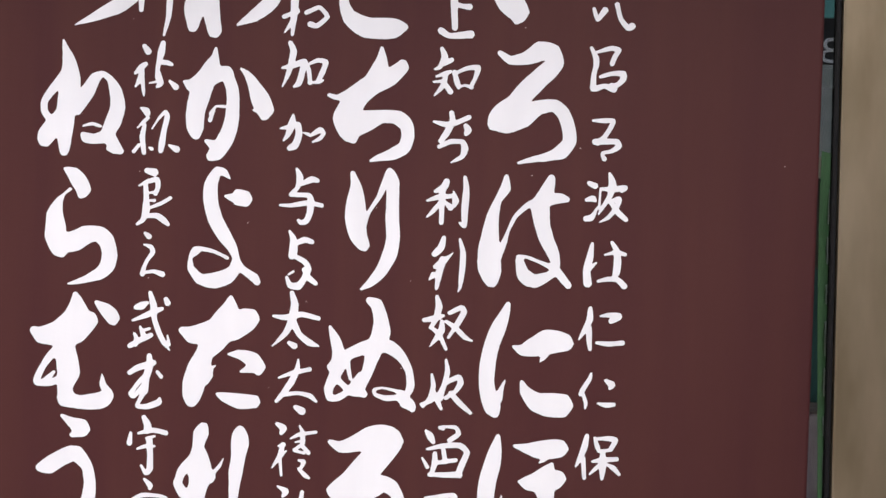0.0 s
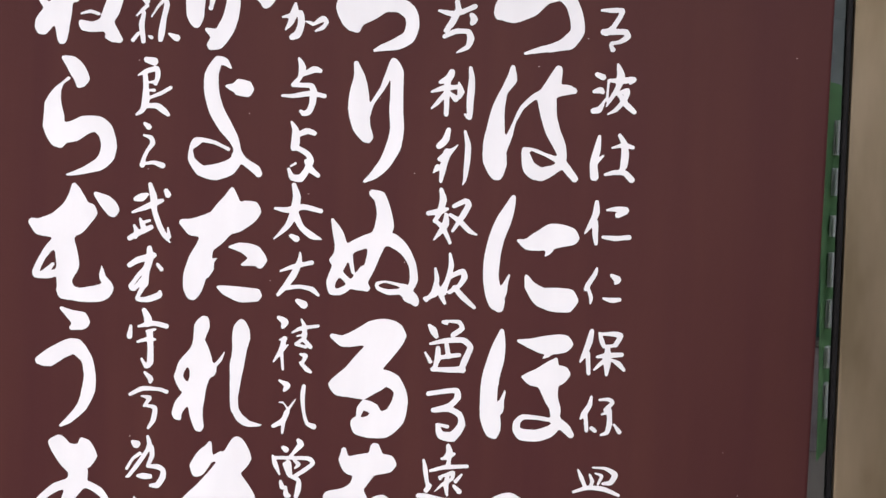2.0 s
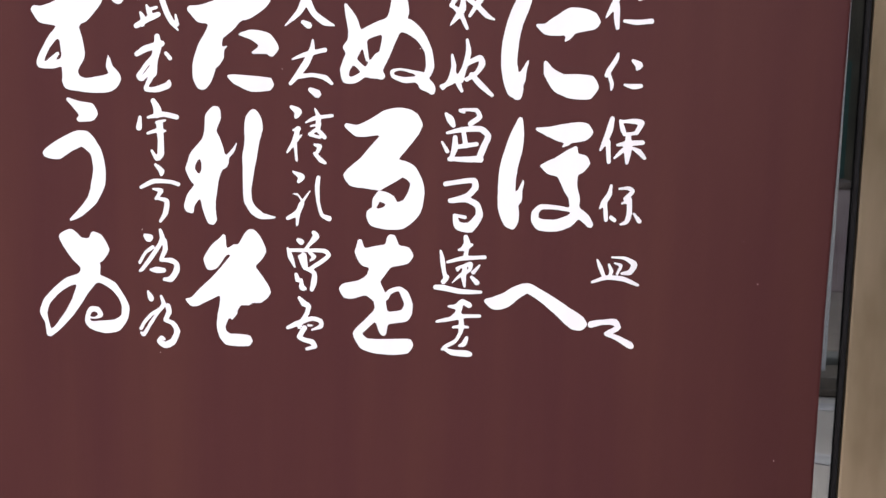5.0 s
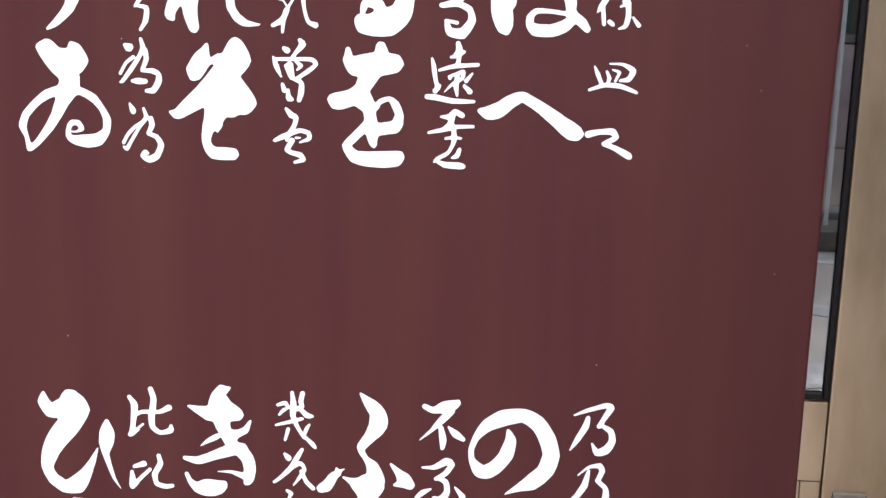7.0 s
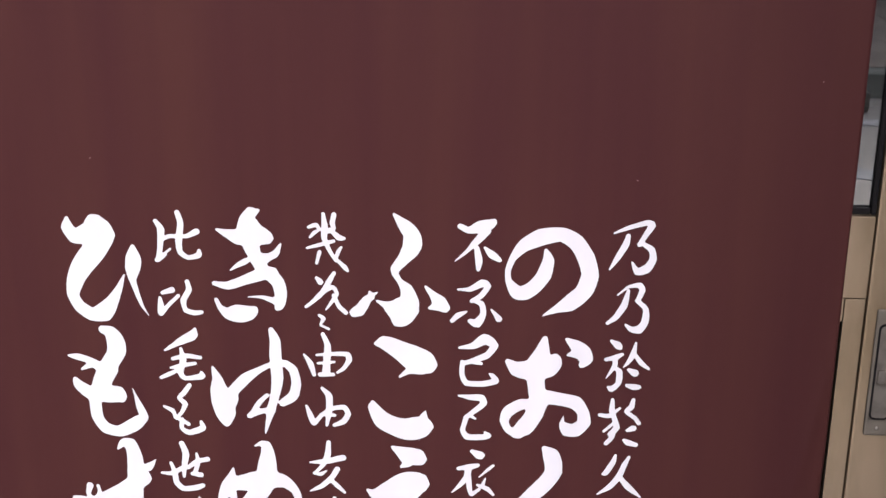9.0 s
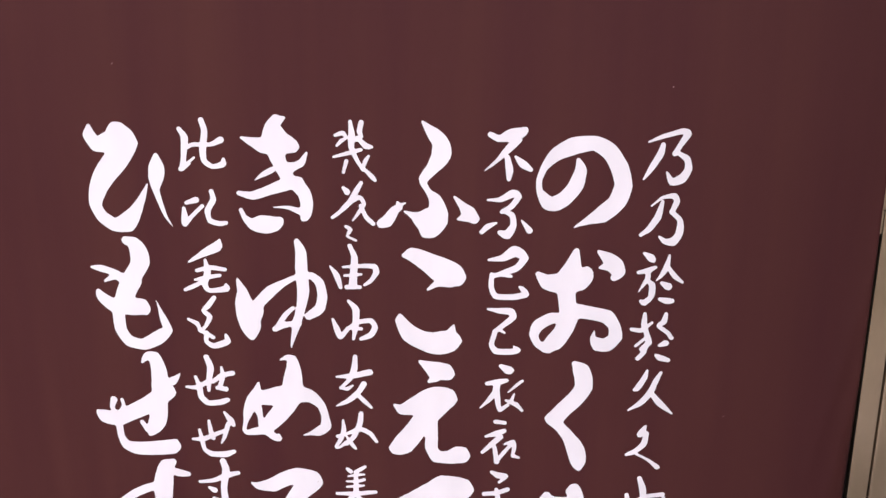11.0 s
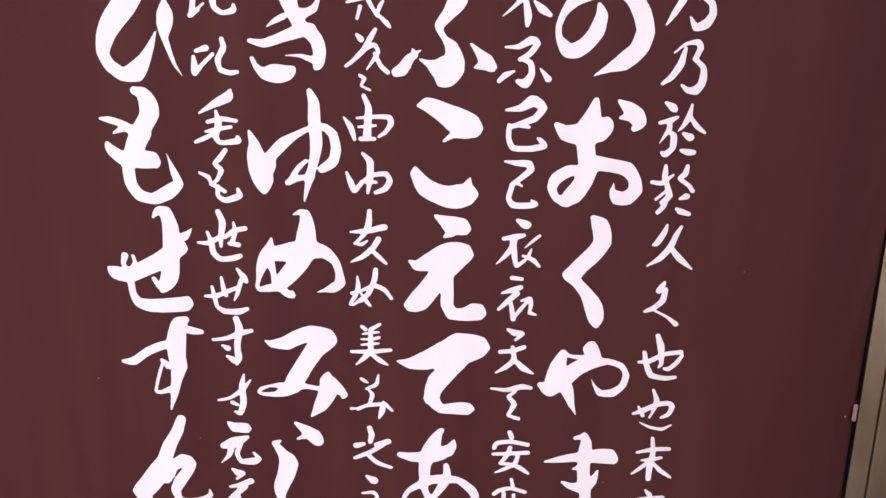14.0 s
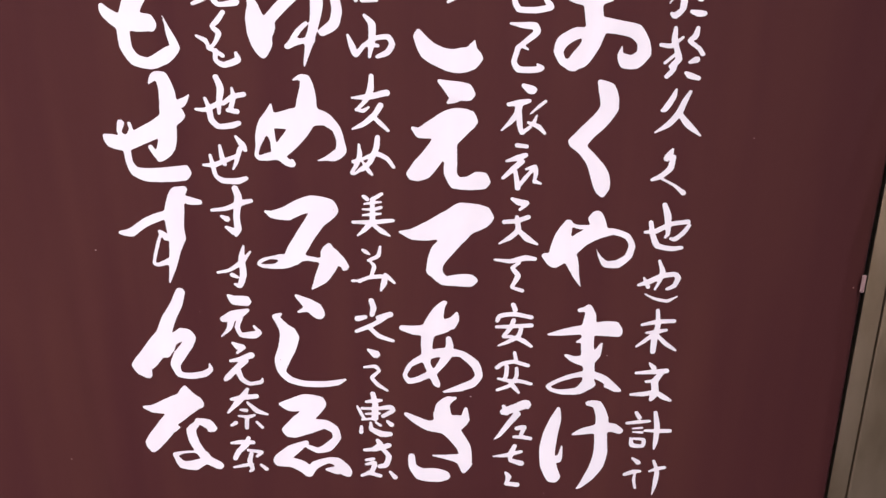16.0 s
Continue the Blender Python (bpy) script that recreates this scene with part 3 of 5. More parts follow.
kana("wi", -0.396, 1.347, 0.113, ((-18, 43, 9), (-12, 47, 7), (-10, 38, 18), (-4, 29, 18), (3, 22, 17), (5, 15, 15)), ((9, 47, 4), (12, 40, 14), (16, 33, 15), (14, 27, 12)), ((-14, 39, 13), (-7, 35, 17), (7, 34, 17)), ((7, 18, 16), (5, 8, 18), (-1, -4, 13), (-7, -16, 10), (-15, -29, 8), (-25, -41, 6), (-32, -47, 5)), ((-33, -47, 5), (-35, -36, 4), (-38, -27, 7), (-34, -16, 7), (-25, -6, 7), (-14, 2, 8), (0, 6, 9), (16, 5, 7), (27, -1, 7), (34, -10, 6), (38, -19, 7), (37, -29, 7), (30, -37, 11), (19, -39, 12), (8, -38, 8), (3, -35, 5), (3, -29, 4), (6, -23, 5), (12, -23, 5), (15, -28, 4), (10, -31, 2), (6, -31, 2)))
kana("so", -0.246, 1.349, 0.124, ((-4, 43, 3), (-6, 37, 8), (-9, 30, 15), (-13, 23, 15), (-15, 18, 8)), ((-3, 29, 4), (6, 33, 7)), ((19, 47, 5), (19, 41, 15), (19, 32, 24), (10, 22, 20), (1, 9, 22), (-10, 1, 16), (-21, -7, 12), (-29, -13, 8), (-35, -11, 2)), ((12, 19, 16), (13, 8, 28), (21, 0, 25), (28, -2, 15), (31, -1, 8)), ((12, -2, 26), (5, -5, 21), (1, -15, 16), (-4, -24, 10), (-6, -33, 7), (-4, -40, 8), (1, -44, 10), (8, -44, 11), (15, -44, 10), (18, -44, 4)), ((3, -27, 1), (4, -21, 7)))
kana("wo", -0.094, 1.347, 0.124, ((-14, 44, 4), (-13, 35, 10), (-6, 31, 17), (9, 33, 19), (21, 34, 16), (25, 34, 10)), ((12, 47, 8), (13, 38, 13)), ((-26, 4, 9), (-22, 3, 14), (-11, 6, 13), (-3, 13, 12), (2, 22, 15), (9, 30, 12)), ((-7, 6, 12), (2, -2, 10), (4, -10, 10), (5, -20, 11), (6, -29, 7), (7, -32, 4)), ((1, 10, 5), (8, -2, 4), (11, 3, 4), (19, 6, 4), (24, 1, 7), (27, -7, 7), (24, -16, 10), (15, -18, 10), (7, -19, 11)), ((1, -16, 8), (-9, -26, 7), (-15, -33, 7), (-9, -41, 10), (2, -43, 13), (14, -43, 14), (24, -42, 13), (27, -40, 9)))
kana("he", 0.068, 1.342, 0.105, ((-47, 3, 5), (-38, 1, 13), (-28, 5, 14), (-18, 13, 12), (-8, 17, 10), (4, 11, 10), (19, 1, 12), (32, -9, 15), (41, -15, 16), (46, -16, 9)))
kana("hi", -0.396, 0.979, 0.118, ((-31, 46, 3), (-31, 37, 11), (-25, 29, 13), (-13, 32, 19)), ((-7, 41, 18), (-1, 32, 22), (-9, 17, 22), (-20, 3, 20), (-27, -10, 16), (-31, -25, 11), (-26, -36, 11), (-15, -44, 12), (-4, -41, 17), (4, -30, 11), (11, -17, 6), (16, -5, 1)), ((25, 21, 4), (25, 11, 13), (24, 1, 13), (23, -9, 7), (25, -18, 5), (30, -34, 3), (36, -44, 1)))
kana("mo", -0.403, 0.850, 0.129, ((-1, 47, 7), (5, 45, 10), (9, 37, 15), (9, 27, 15), (3, 17, 15), (-2, 6, 16), (-7, -6, 15)), ((-31, 23, 2), (-23, 22, 6), (-14, 19, 6), (-5, 13, 9), (1, 11, 16)), ((-21, 11, 2), (-12, 16, 6)), ((-27, 2, 4), (-24, -4, 9), (-14, -11, 12), (-2, -11, 16), (7, -11, 15), (10, -14, 9)), ((-12, -18, 10), (-11, -32, 10), (-5, -42, 10), (7, -45, 10), (20, -38, 12), (28, -31, 8), (25, -21, 6), (22, -11, 2), (20, -5, 1)))
kana("ki", -0.248, 0.986, 0.128, ((-24, 30, 2), (-16, 27, 7), (-5, 24, 14), (8, 26, 17), (16, 24, 11)), ((4, 45, 9), (0, 39, 11), (3, 29, 21), (3, 18, 14), (6, 8, 11), (11, -1, 11)), ((10, 47, 3), (4, 43, 7)), ((-15, -5, 1), (-8, 0, 4), (-1, 4, 5)), ((9, 5, 12), (18, 8, 6), (23, 11, 6), (27, 19, 2)), ((-28, -16, 4), (-17, -18, 7), (-4, -13, 8), (9, -8, 10), (20, -5, 8)), ((17, -6, 11), (24, -14, 11), (26, -23, 10), (25, -33, 8), (23, -36, 5)), ((-1, -27, 1), (11, -27, 3), (21, -30, 6)), ((-27, -30, 3), (-24, -37, 5), (-18, -42, 9), (-9, -42, 16), (0, -41, 12), (4, -38, 6)))
kana("fu", -0.091, 0.985, 0.125, ((-5, 49, 2), (3, 40, 10), (10, 31, 14), (10, 21, 15), (4, 12, 11), (-3, 3, 8), (-4, -2, 6), (0, -9, 5), (6, -17, 11), (8, -28, 16), (3, -38, 19), (-1, -43, 13)), ((-19, -27, 2), (-12, -30, 6), (-4, -34, 16), (4, -34, 23)), ((-38, -38, 8), (-33, -35, 10), (-28, -27, 8), (-23, -22, 3), (-18, -19, 1)), ((-25, -19, 2), (-23, -24, 4)), ((21, -13, 2), (28, -21, 7), (33, -27, 12), (37, -31, 9)), ((24, -32, 2), (30, -30, 8)))
kana("ko", -0.089, 0.852, 0.120, ((-23, 43, 3), (-14, 44, 13), (-1, 37, 18), (11, 30, 23), (20, 26, 21), (25, 23, 11)), ((-2, 12, 2), (6, 18, 6), (16, 22, 15)), ((-26, -13, 3), (-25, -19, 10), (-18, -30, 16), (-7, -36, 18), (6, -39, 22), (17, -36, 20), (23, -35, 10)), ((21, -20, 1), (19, -27, 8)))
kana("no", 0.064, 0.988, 0.097, ((-7, 24, 4), (-4, 13, 12), (-9, -5, 16), (-20, -19, 16), (-31, -25, 16), (-38, -22, 14), (-45, -11, 7), (-46, 1, 6), (-41, 15, 8), (-30, 29, 14), (-11, 39, 18), (9, 42, 16), (24, 34, 17), (35, 17, 19), (40, -2, 18), (34, -21, 19), (20, -34, 18), (5, -42, 8), (-9, -50, 1)))
kana("yu", -0.245, 0.856, 0.125, ((-36, 12, 2), (-32, 0, 9), (-30, -10, 13)), ((-23, -19, 12), (-19, -10, 10), (-9, 1, 10), (2, 9, 6), (15, 16, 4), (26, 17, 6), (33, 10, 8), (35, -2, 8), (32, -13, 9), (23, -20, 7)), ((15, 47, 5), (18, 38, 9), (18, 21, 10), (19, 4, 10), (17, -11, 8), (12, -29, 7), (7, -50, 1)), ((-6, -33, 5), (2, -29, 5), (14, -27, 5)), ((-5, -32, 3), (3, -20, 5), (10, -13, 3)), ((-34, -4, 7), (-33, -11, 11), (-29, -20, 18), (-27, -30, 18), (-26, -38, 10), (-26, -42, 4)), ((-27, -21, 21), (-21, -17, 12)))
kana("o", 0.062, 0.858, 0.118, ((-2, 48, 5), (-4, 37, 12), (-7, 23, 21), (-9, 11, 16), (-8, -2, 15), (-6, -14, 16), (-10, -27, 16), (-17, -38, 17), (-25, -45, 10)), ((-34, 25, 5), (-26, 18, 14), (-12, 17, 20), (2, 22, 20), (9, 28, 8)), ((8, 31, 6), (5, 24, 16)), ((-5, -8, 15), (12, -10, 13), (27, -13, 13), (34, -22, 11), (35, -33, 12), (28, -40, 13), (21, -40, 13), (16, -34, 5), (17, -26, 1)), ((-7, -17, 12), (-20, -16, 10), (-32, -23, 11), (-36, -33, 8), (-32, -42, 7), (-23, -46, 9)), ((17, 48, 3), (25, 42, 11), (32, 35, 15), (35, 29, 10), (31, 24, 6)), ((18, 33, 2), (27, 35, 10)))
kana("ku", 0.058, 0.724, 0.132, ((4, 48, 5), (10, 41, 14), (12, 28, 14), (6, 17, 14), (-3, 7, 14), (-9, -1, 14), (-13, -2, 10)), ((-12, -3, 10), (-5, -10, 9), (2, -19, 11), (8, -30, 15), (10, -40, 13), (11, -47, 5)))
kana("ya", 0.062, 0.596, 0.098, ((8, 44, 7), (7, 37, 18), (11, 28, 15), (6, 22, 14)), ((-46, -11, 8), (-36, -15, 18), (-22, -3, 20), (-6, 13, 18), (10, 20, 13), (26, 23, 8), (41, 18, 7), (47, 7, 7), (44, -7, 8), (33, -17, 10), (20, -18, 8), (13, -9, 3), (9, 0, 1)), ((-23, 31, 9), (-28, 16, 17), (-32, -3, 19), (-36, -19, 12)), ((-23, 31, 4), (-13, 27, 5), (0, 27, 5)), ((-18, -14, 16), (-12, -33, 8), (-6, -48, 1)))
kana("e", -0.089, 0.724, 0.124, ((-8, 48, 3), (-1, 44, 10), (6, 40, 17), (13, 39, 16), (16, 37, 11)), ((-1, 29, 2), (5, 33, 8)), ((-30, 5, 3), (-23, 1, 10), (-11, 6, 17), (1, 13, 19), (10, 15, 20), (17, 12, 11)), ((14, 14, 20), (3, 3, 22), (-4, -7, 20), (-13, -20, 19), (-21, -31, 20), (-28, -37, 14), (-32, -38, 7)), ((-1, -8, 16), (2, -25, 11), (2, -36, 11), (7, -44, 12), (18, -44, 13), (27, -41, 17), (31, -43, 9)))
kana("te", -0.091, 0.595, 0.104, ((-47, 12, 3), (-32, 10, 14), (-14, 16, 23), (5, 25, 29), (21, 32, 36), (36, 34, 26), (41, 34, 12)), ((12, 20, 33), (3, 1, 23), (-7, -16, 19), (-13, -32, 14)), ((-6, -7, 18), (-11, -22, 15), (-9, -35, 14), (-1, -44, 11), (12, -43, 14), (24, -42, 16), (31, -42, 7)))
kana("se", -0.404, 0.721, 0.127, ((5, 39, 2), (10, 45, 7), (16, 44, 11), (19, 33, 13), (19, 21, 14), (18, 7, 13), (17, -6, 14), (14, -18, 15), (9, -26, 9), (7, -30, 3)), ((26, 21, 6), (31, 23, 7), (37, 30, 1)), ((-36, -9, 4), (-31, -13, 12), (-21, -16, 13), (-7, -9, 14), (6, -2, 15), (17, 6, 15), (26, 12, 13)), ((-22, 3, 6), (-24, -5, 4), (-21, -9, 3)), ((-15, 3, 3), (-14, -2, 3), (-16, -7, 3)), ((1, -18, 4), (5, -25, 5)), ((-19, -23, 6), (-18, -33, 6), (-14, -41, 9), (-3, -44, 13), (13, -43, 14), (26, -41, 14), (29, -36, 5)))
kana("su", -0.400, 0.592, 0.123, ((23, 47, 6), (16, 41, 14), (13, 26, 17), (12, 10, 16), (13, -2, 15), (10, -15, 10), (6, -34, 6), (2, -49, 1)), ((22, 39, 3), (27, 36, 8), (36, 35, 5)), ((-37, 2, 4), (-28, 2, 8), (-15, 12, 8), (-1, 19, 8), (7, 21, 9)), ((-2, 4, 4), (1, 2, 4), (3, -2, 6)), ((-2, 0, 3), (-6, -12, 3), (-10, -28, 3), (-6, -30, 4), (4, -26, 6)))
kana("me", -0.244, 0.732, 0.106, ((-4, 44, 2), (3, 47, 6), (8, 44, 11), (9, 35, 14), (8, 21, 19), (7, 7, 22), (-1, -9, 21), (-12, -23, 19), (-21, -34, 13)), ((-27, 19, 1), (-29, 9, 8), (-34, -3, 13), (-39, -16, 10), (-42, -27, 5), (-44, -37, 4), (-40, -40, 6), (-31, -38, 9), (-21, -37, 9)), ((-30, -9, 10), (-27, -21, 6), (-25, -31, 9)), ((-31, 0, 15), (-18, 1, 18), (-2, 4, 22), (14, 6, 19), (27, 3, 13), (36, -6, 9), (40, -19, 8), (40, -30, 11), (33, -36, 10), (24, -39, 4), (17, -41, 1)), ((-22, -37, 7), (-15, -43, 8), (-9, -46, 7), (-8, -43, 3), (-9, -41, 2)))
kana("mi", -0.248, 0.589, 0.117, ((-32, 32, 2), (-25, 29, 8), (-13, 30, 14), (-1, 37, 15), (13, 42, 16), (25, 38, 19), (28, 34, 13)), ((25, 35, 20), (15, 25, 19), (5, 9, 18), (-4, -7, 18), (-10, -16, 14), (-19, -23, 8)), ((-19, -16, 7), (-30, -17, 3), (-38, -20, 4), (-41, -24, 3), (-36, -26, 4), (-25, -26, 6), (-17, -23, 10), (-6, -18, 11)), ((-6, -15, 11), (4, -16, 6), (17, -18, 5), (23, -19, 6)), ((26, -1, 4), (25, -9, 14), (26, -20, 15)), ((27, -12, 15), (24, -25, 17), (18, -37, 13), (8, -50, 1)), ((30, -10, 9), (36, -18, 10), (41, -24, 6), (39, -27, 3)))
kana("ma", 0.066, 0.466, 0.122, ((1, 47, 5), (3, 39, 10), (2, 25, 11), (2, 10, 11), (3, -6, 12), (5, -22, 10), (4, -35, 9), (-2, -43, 7)), ((-7, 43, 4), (1, 45, 6)), ((-34, 16, 2), (-21, 19, 7), (-5, 22, 10), (10, 24, 14), (23, 25, 17), (28, 21, 9)), ((-8, 9, 2), (-2, 11, 6)), ((-17, -6, 3), (-9, -10, 7), (2, -11, 13), (10, -4, 9), (15, 9, 2)), ((6, -36, 12), (-4, -45, 8), (-18, -47, 6), (-28, -45, 4), (-32, -41, 4), (-24, -35, 4), (-11, -29, 5), (5, -25, 7), (19, -30, 8), (30, -40, 7), (34, -42, 4)), ((21, -38, 3), (29, -40, 6)))
kana("ke", 0.069, 0.334, 0.129, ((-22, 40, 3), (-24, 28, 10), (-28, 11, 13), (-30, -8, 14), (-28, -25, 15), (-24, -36, 14), (-22, -41, 5)), ((-20, -17, 7), (-18, -11, 4), (-17, -1, 1)), ((4, 47, 5), (12, 46, 9), (17, 33, 11), (17, 14, 11), (18, -5, 12), (15, -22, 12), (9, -35, 9), (2, -46, 4), (-2, -50, 1)), ((-8, 12, 2), (1, 16, 7), (14, 20, 9), (26, 22, 10), (33, 19, 7)))
kana("a", -0.095, 0.462, 0.124, ((2, 48, 4), (-3, 38, 11), (-7, 25, 16), (-12, 11, 11), (-13, -1, 10), (-13, -17, 7), (-8, -29, 7), (-4, -39, 7), (-2, -43, 3)), ((4, 48, 3), (1, 44, 4)), ((-35, 19, 6), (-24, 17, 10), (-10, 18, 13), (3, 23, 13), (12, 30, 8), (14, 38, 2)), ((9, 25, 10), (13, 34, 5)), ((7, 10, 5), (8, 2, 7), (5, -10, 9), (-3, -24, 6), (-9, -29, 7), (-20, -36, 6), (-29, -39, 6), (-33, -32, 4), (-28, -21, 5), (-19, -14, 7), (-7, -7, 9), (6, -5, 10), (19, -6, 7), (31, -16, 9), (35, -28, 7), (30, -37, 8), (17, -44, 7), (3, -49, 2)))
kana("sa", -0.097, 0.332, 0.126, ((9, 47, 7), (4, 40, 12), (4, 27, 17), (8, 17, 18), (15, 8, 16), (23, -5, 14), (26, -18, 11), (25, -28, 10), (24, -34, 5)), ((15, 49, 3), (10, 46, 6)), ((-30, 28, 4), (-21, 22, 8), (-8, 16, 12), (6, 17, 18), (16, 21, 18), (24, 26, 9), (25, 38, 3)), ((-5, -18, 2), (7, -19, 5), (20, -20, 11), (25, -25, 13)), ((-25, -20, 6), (-24, -32, 8), (-16, -41, 14), (-3, -41, 17), (6, -41, 11), (8, -43, 4)))
kana("shi", -0.244, 0.461, 0.124, ((-10, 49, 3), (-1, 42, 10), (7, 35, 14), (10, 30, 10)), ((-9, 32, 2), (0, 36, 7)), ((-30, 26, 6), (-25, 29, 3)), ((-28, 23, 7), (-22, 13, 11), (-18, 6, 17), (-21, -8, 16), (-26, -21, 14), (-27, -33, 8), (-20, -42, 7), (-7, -46, 7), (11, -46, 7), (24, -44, 6), (32, -40, 2)))
kana("we", -0.246, 0.329, 0.121, ((-29, 37, 4), (-18, 36, 15), (-3, 41, 18), (8, 41, 13), (10, 36, 8), (-2, 26, 16), (-13, 15, 17), (-23, 6, 12)), ((-19, 6, 18), (-3, 12, 17), (12, 15, 11), (22, 9, 9), (24, -1, 8), (16, -12, 10), (6, -17, 7), (-4, -13, 5)), ((-6, -8, 5), (-20, -18, 13), (-32, -29, 13), (-34, -34, 9), (-21, -33, 12), (-10, -38, 13), (-5, -46, 8)), ((-5, -44, 10), (2, -35, 9), (14, -29, 7), (23, -30, 10), (31, -40, 13), (34, -45, 7)), ((13, -40, 3), (23, -41, 10)))
kana("n", -0.403, 0.464, 0.123, ((13, 46, 9), (8, 32, 11), (0, 17, 13), (-6, 1, 14), (-13, -13, 20), (-22, -27, 21), (-30, -36, 18), (-25, -46, 8)), ((-8, -17, 19), (1, -7, 11), (12, 1, 13), (18, -2, 11), (15, -11, 11), (7, -23, 12), (2, -34, 9), (5, -44, 7), (15, -46, 7), (28, -43, 7), (35, -37, 5), (34, -30, 1)))
kana("na", -0.400, 0.332, 0.123, ((6, 48, 4), (6, 39, 15), (11, 31, 17), (2, 21, 17), (-10, 10, 17), (-19, -4, 19), (-29, -18, 17), (-31, -27, 6)), ((-35, 24, 3), (-25, 22, 10), (-11, 25, 18), (4, 29, 24), (15, 31, 15), (19, 28, 7)), ((-11, 0, 12), (-2, 1, 1)), ((15, 10, 5), (24, 7, 11), (29, 2, 9), (26, -1, 4)), ((14, 6, 6), (8, -2, 9), (10, -16, 10), (16, -29, 10), (23, -38, 10), (32, -43, 10)), ((-10, -32, 5), (-1, -29, 3), (11, -28, 3), (20, -31, 7)), ((-10, -34, 4), (-4, -44, 9), (7, -45, 12), (18, -39, 8)))
kanji("tsu", -0.320, 1.960, 0.051, ((-29, 42, 15), (-30, 23, 12), (-30, 3, 9)), ((30, 42, 14), (27, -9, 11), (18, -48, 5)))
kanji("wa", -0.162, 1.960, 0.050, ((-46, -7, 9), (-32, -1, 8), (-19, 5, 12)), ((-24, 36, 17), (-25, 1, 14), (-28, -44, 6)), ((-26, -13, 11), (-34, -25, 9), (-44, -39, 4)), ((0, 2, 9), (11, 7, 9), (28, 13, 9), (44, -6, 10), (23, -25, 10), (9, -22, 12)))
kanji("to", -0.006, 1.966, 0.060, ((-5, 43, 15), (-5, 7, 12), (-3, -31, 10)), ((1, 8, 9), (10, 6, 8), (21, 5, 11)), ((-27, -36, 11), (-11, -45, 10), (24, -42, 14)))
kanji("i", 0.154, 1.961, 0.044, ((-46, 17, 8), (-37, -7, 11), (-21, 14, 15)), ((7, 27, 12), (16, -6, 11), (33, -26, 13), (42, -22, 16)))
kanji("ne", -0.318, 1.901, 0.060, ((-22, 38, 8), (-15, 29, 12)), ((-37, -9, 5), (-27, 1, 11), (-19, 7, 8)), ((-25, -3, 8), (-27, -17, 11), (-36, -32, 4)), ((-24, -20, 8), (-22, -40, 6), (-21, -49, 2)), ((11, 44, 9), (8, 27, 12), (3, 4, 8), (1, -17, 6)), ((6, 11, 9), (18, 10, 9), (27, 7, 6)), ((4, -8, 8), (8, -25, 11), (2, -32, 5)), ((-12, -26, 3), (2, -23, 5)), ((24, -22, 5), (35, -32, 11)))
kanji("ne", -0.317, 1.835, 0.051, ((-32, 48, 4), (-21, 42, 15), (-18, 36, 11)), ((-38, 8, 4), (-26, 20, 8), (-17, 28, 7)), ((-24, 13, 8), (-28, -11, 11), (-24, -43, 10)), ((-45, -41, 8), (-35, -28, 8)), ((-8, 6, 3), (6, 28, 6), (19, 41, 8), (23, 31, 11), (17, 4, 11), (13, -24, 13), (11, -39, 10)), ((-14, -32, 3), (-8, -35, 8), (-5, -36, 3)), ((28, -27, 4), (44, -35, 14)))
kanji("ra", -0.317, 1.767, 0.061, ((-14, 45, 9), (-1, 42, 14)), ((-27, 19, 3), (-13, 26, 8), (4, 30, 9), (6, 17, 9), (2, 6, 8)), ((-16, 23, 8), (-14, 0, 9), (-14, -23, 13), (-19, -39, 9), (-29, -47, 5)), ((-9, 7, 3), (-1, 8, 5)), ((-11, -6, 3), (0, -6, 6)), ((-9, -19, 5), (11, -11, 6), (28, -1, 6)), ((-12, -32, 8), (6, -32, 10), (18, -40, 10), (25, -46, 7)))
kanji("ra", -0.317, 1.707, 0.047, ((-19, 47, 7), (-10, 40, 13)), ((-21, 22, 4), (-5, 17, 10), (-1, 5, 11), (-13, -13, 9), (-20, -29, 9), (-23, -43, 12)), ((-18, -40, 6), (3, -37, 9), (22, -43, 13)))
kanji("mu", -0.319, 1.638, 0.062, ((-24, 22, 8), (-14, 25, 13), (-5, 30, 6)), ((-29, 0, 4), (-11, 7, 8), (8, 16, 10), (21, 21, 6)), ((0, 47, 7), (6, 27, 12), (8, 3, 9), (17, -21, 10), (26, -37, 9), (35, -48, 3)), ((31, -24, 3), (34, -39, 7)), ((27, 37, 8), (30, 31, 11)), ((-26, -22, 4), (-22, -30, 8), (-23, -41, 7)), ((-16, -10, 4), (-11, -22, 9), (-10, -30, 5)), ((-10, -16, 5), (0, -13, 5)), ((-33, -43, 8), (-16, -33, 9), (3, -24, 8)))
kanji("mu", -0.322, 1.575, 0.059, ((6, 45, 9), (7, 28, 13), (1, 5, 12), (-1, -18, 12)), ((-29, 14, 8), (-15, 23, 11), (14, 33, 10)), ((4, 15, 8), (-11, -1, 8), (-26, -22, 8), (-20, -27, 8), (-3, -7, 8)), ((0, -15, 10), (-8, -30, 8), (-14, -44, 8), (3, -45, 10), (24, -37, 11), (26, -30, 5)), ((21, 17, 6), (28, 9, 8)))
kanji("u", -0.319, 1.508, 0.062, ((-6, 47, 8), (1, 34, 13), (0, 25, 11)), ((-15, 20, 5), (10, 26, 9), (32, 22, 8)), ((-28, 20, 6), (-30, 3, 9)), ((-1, 12, 5), (13, 16, 4)), ((-16, -6, 4), (-1, -1, 7), (13, -1, 4)), ((4, 10, 11), (6, -17, 10), (6, -39, 11), (-1, -46, 8), (-9, -34, 4)))
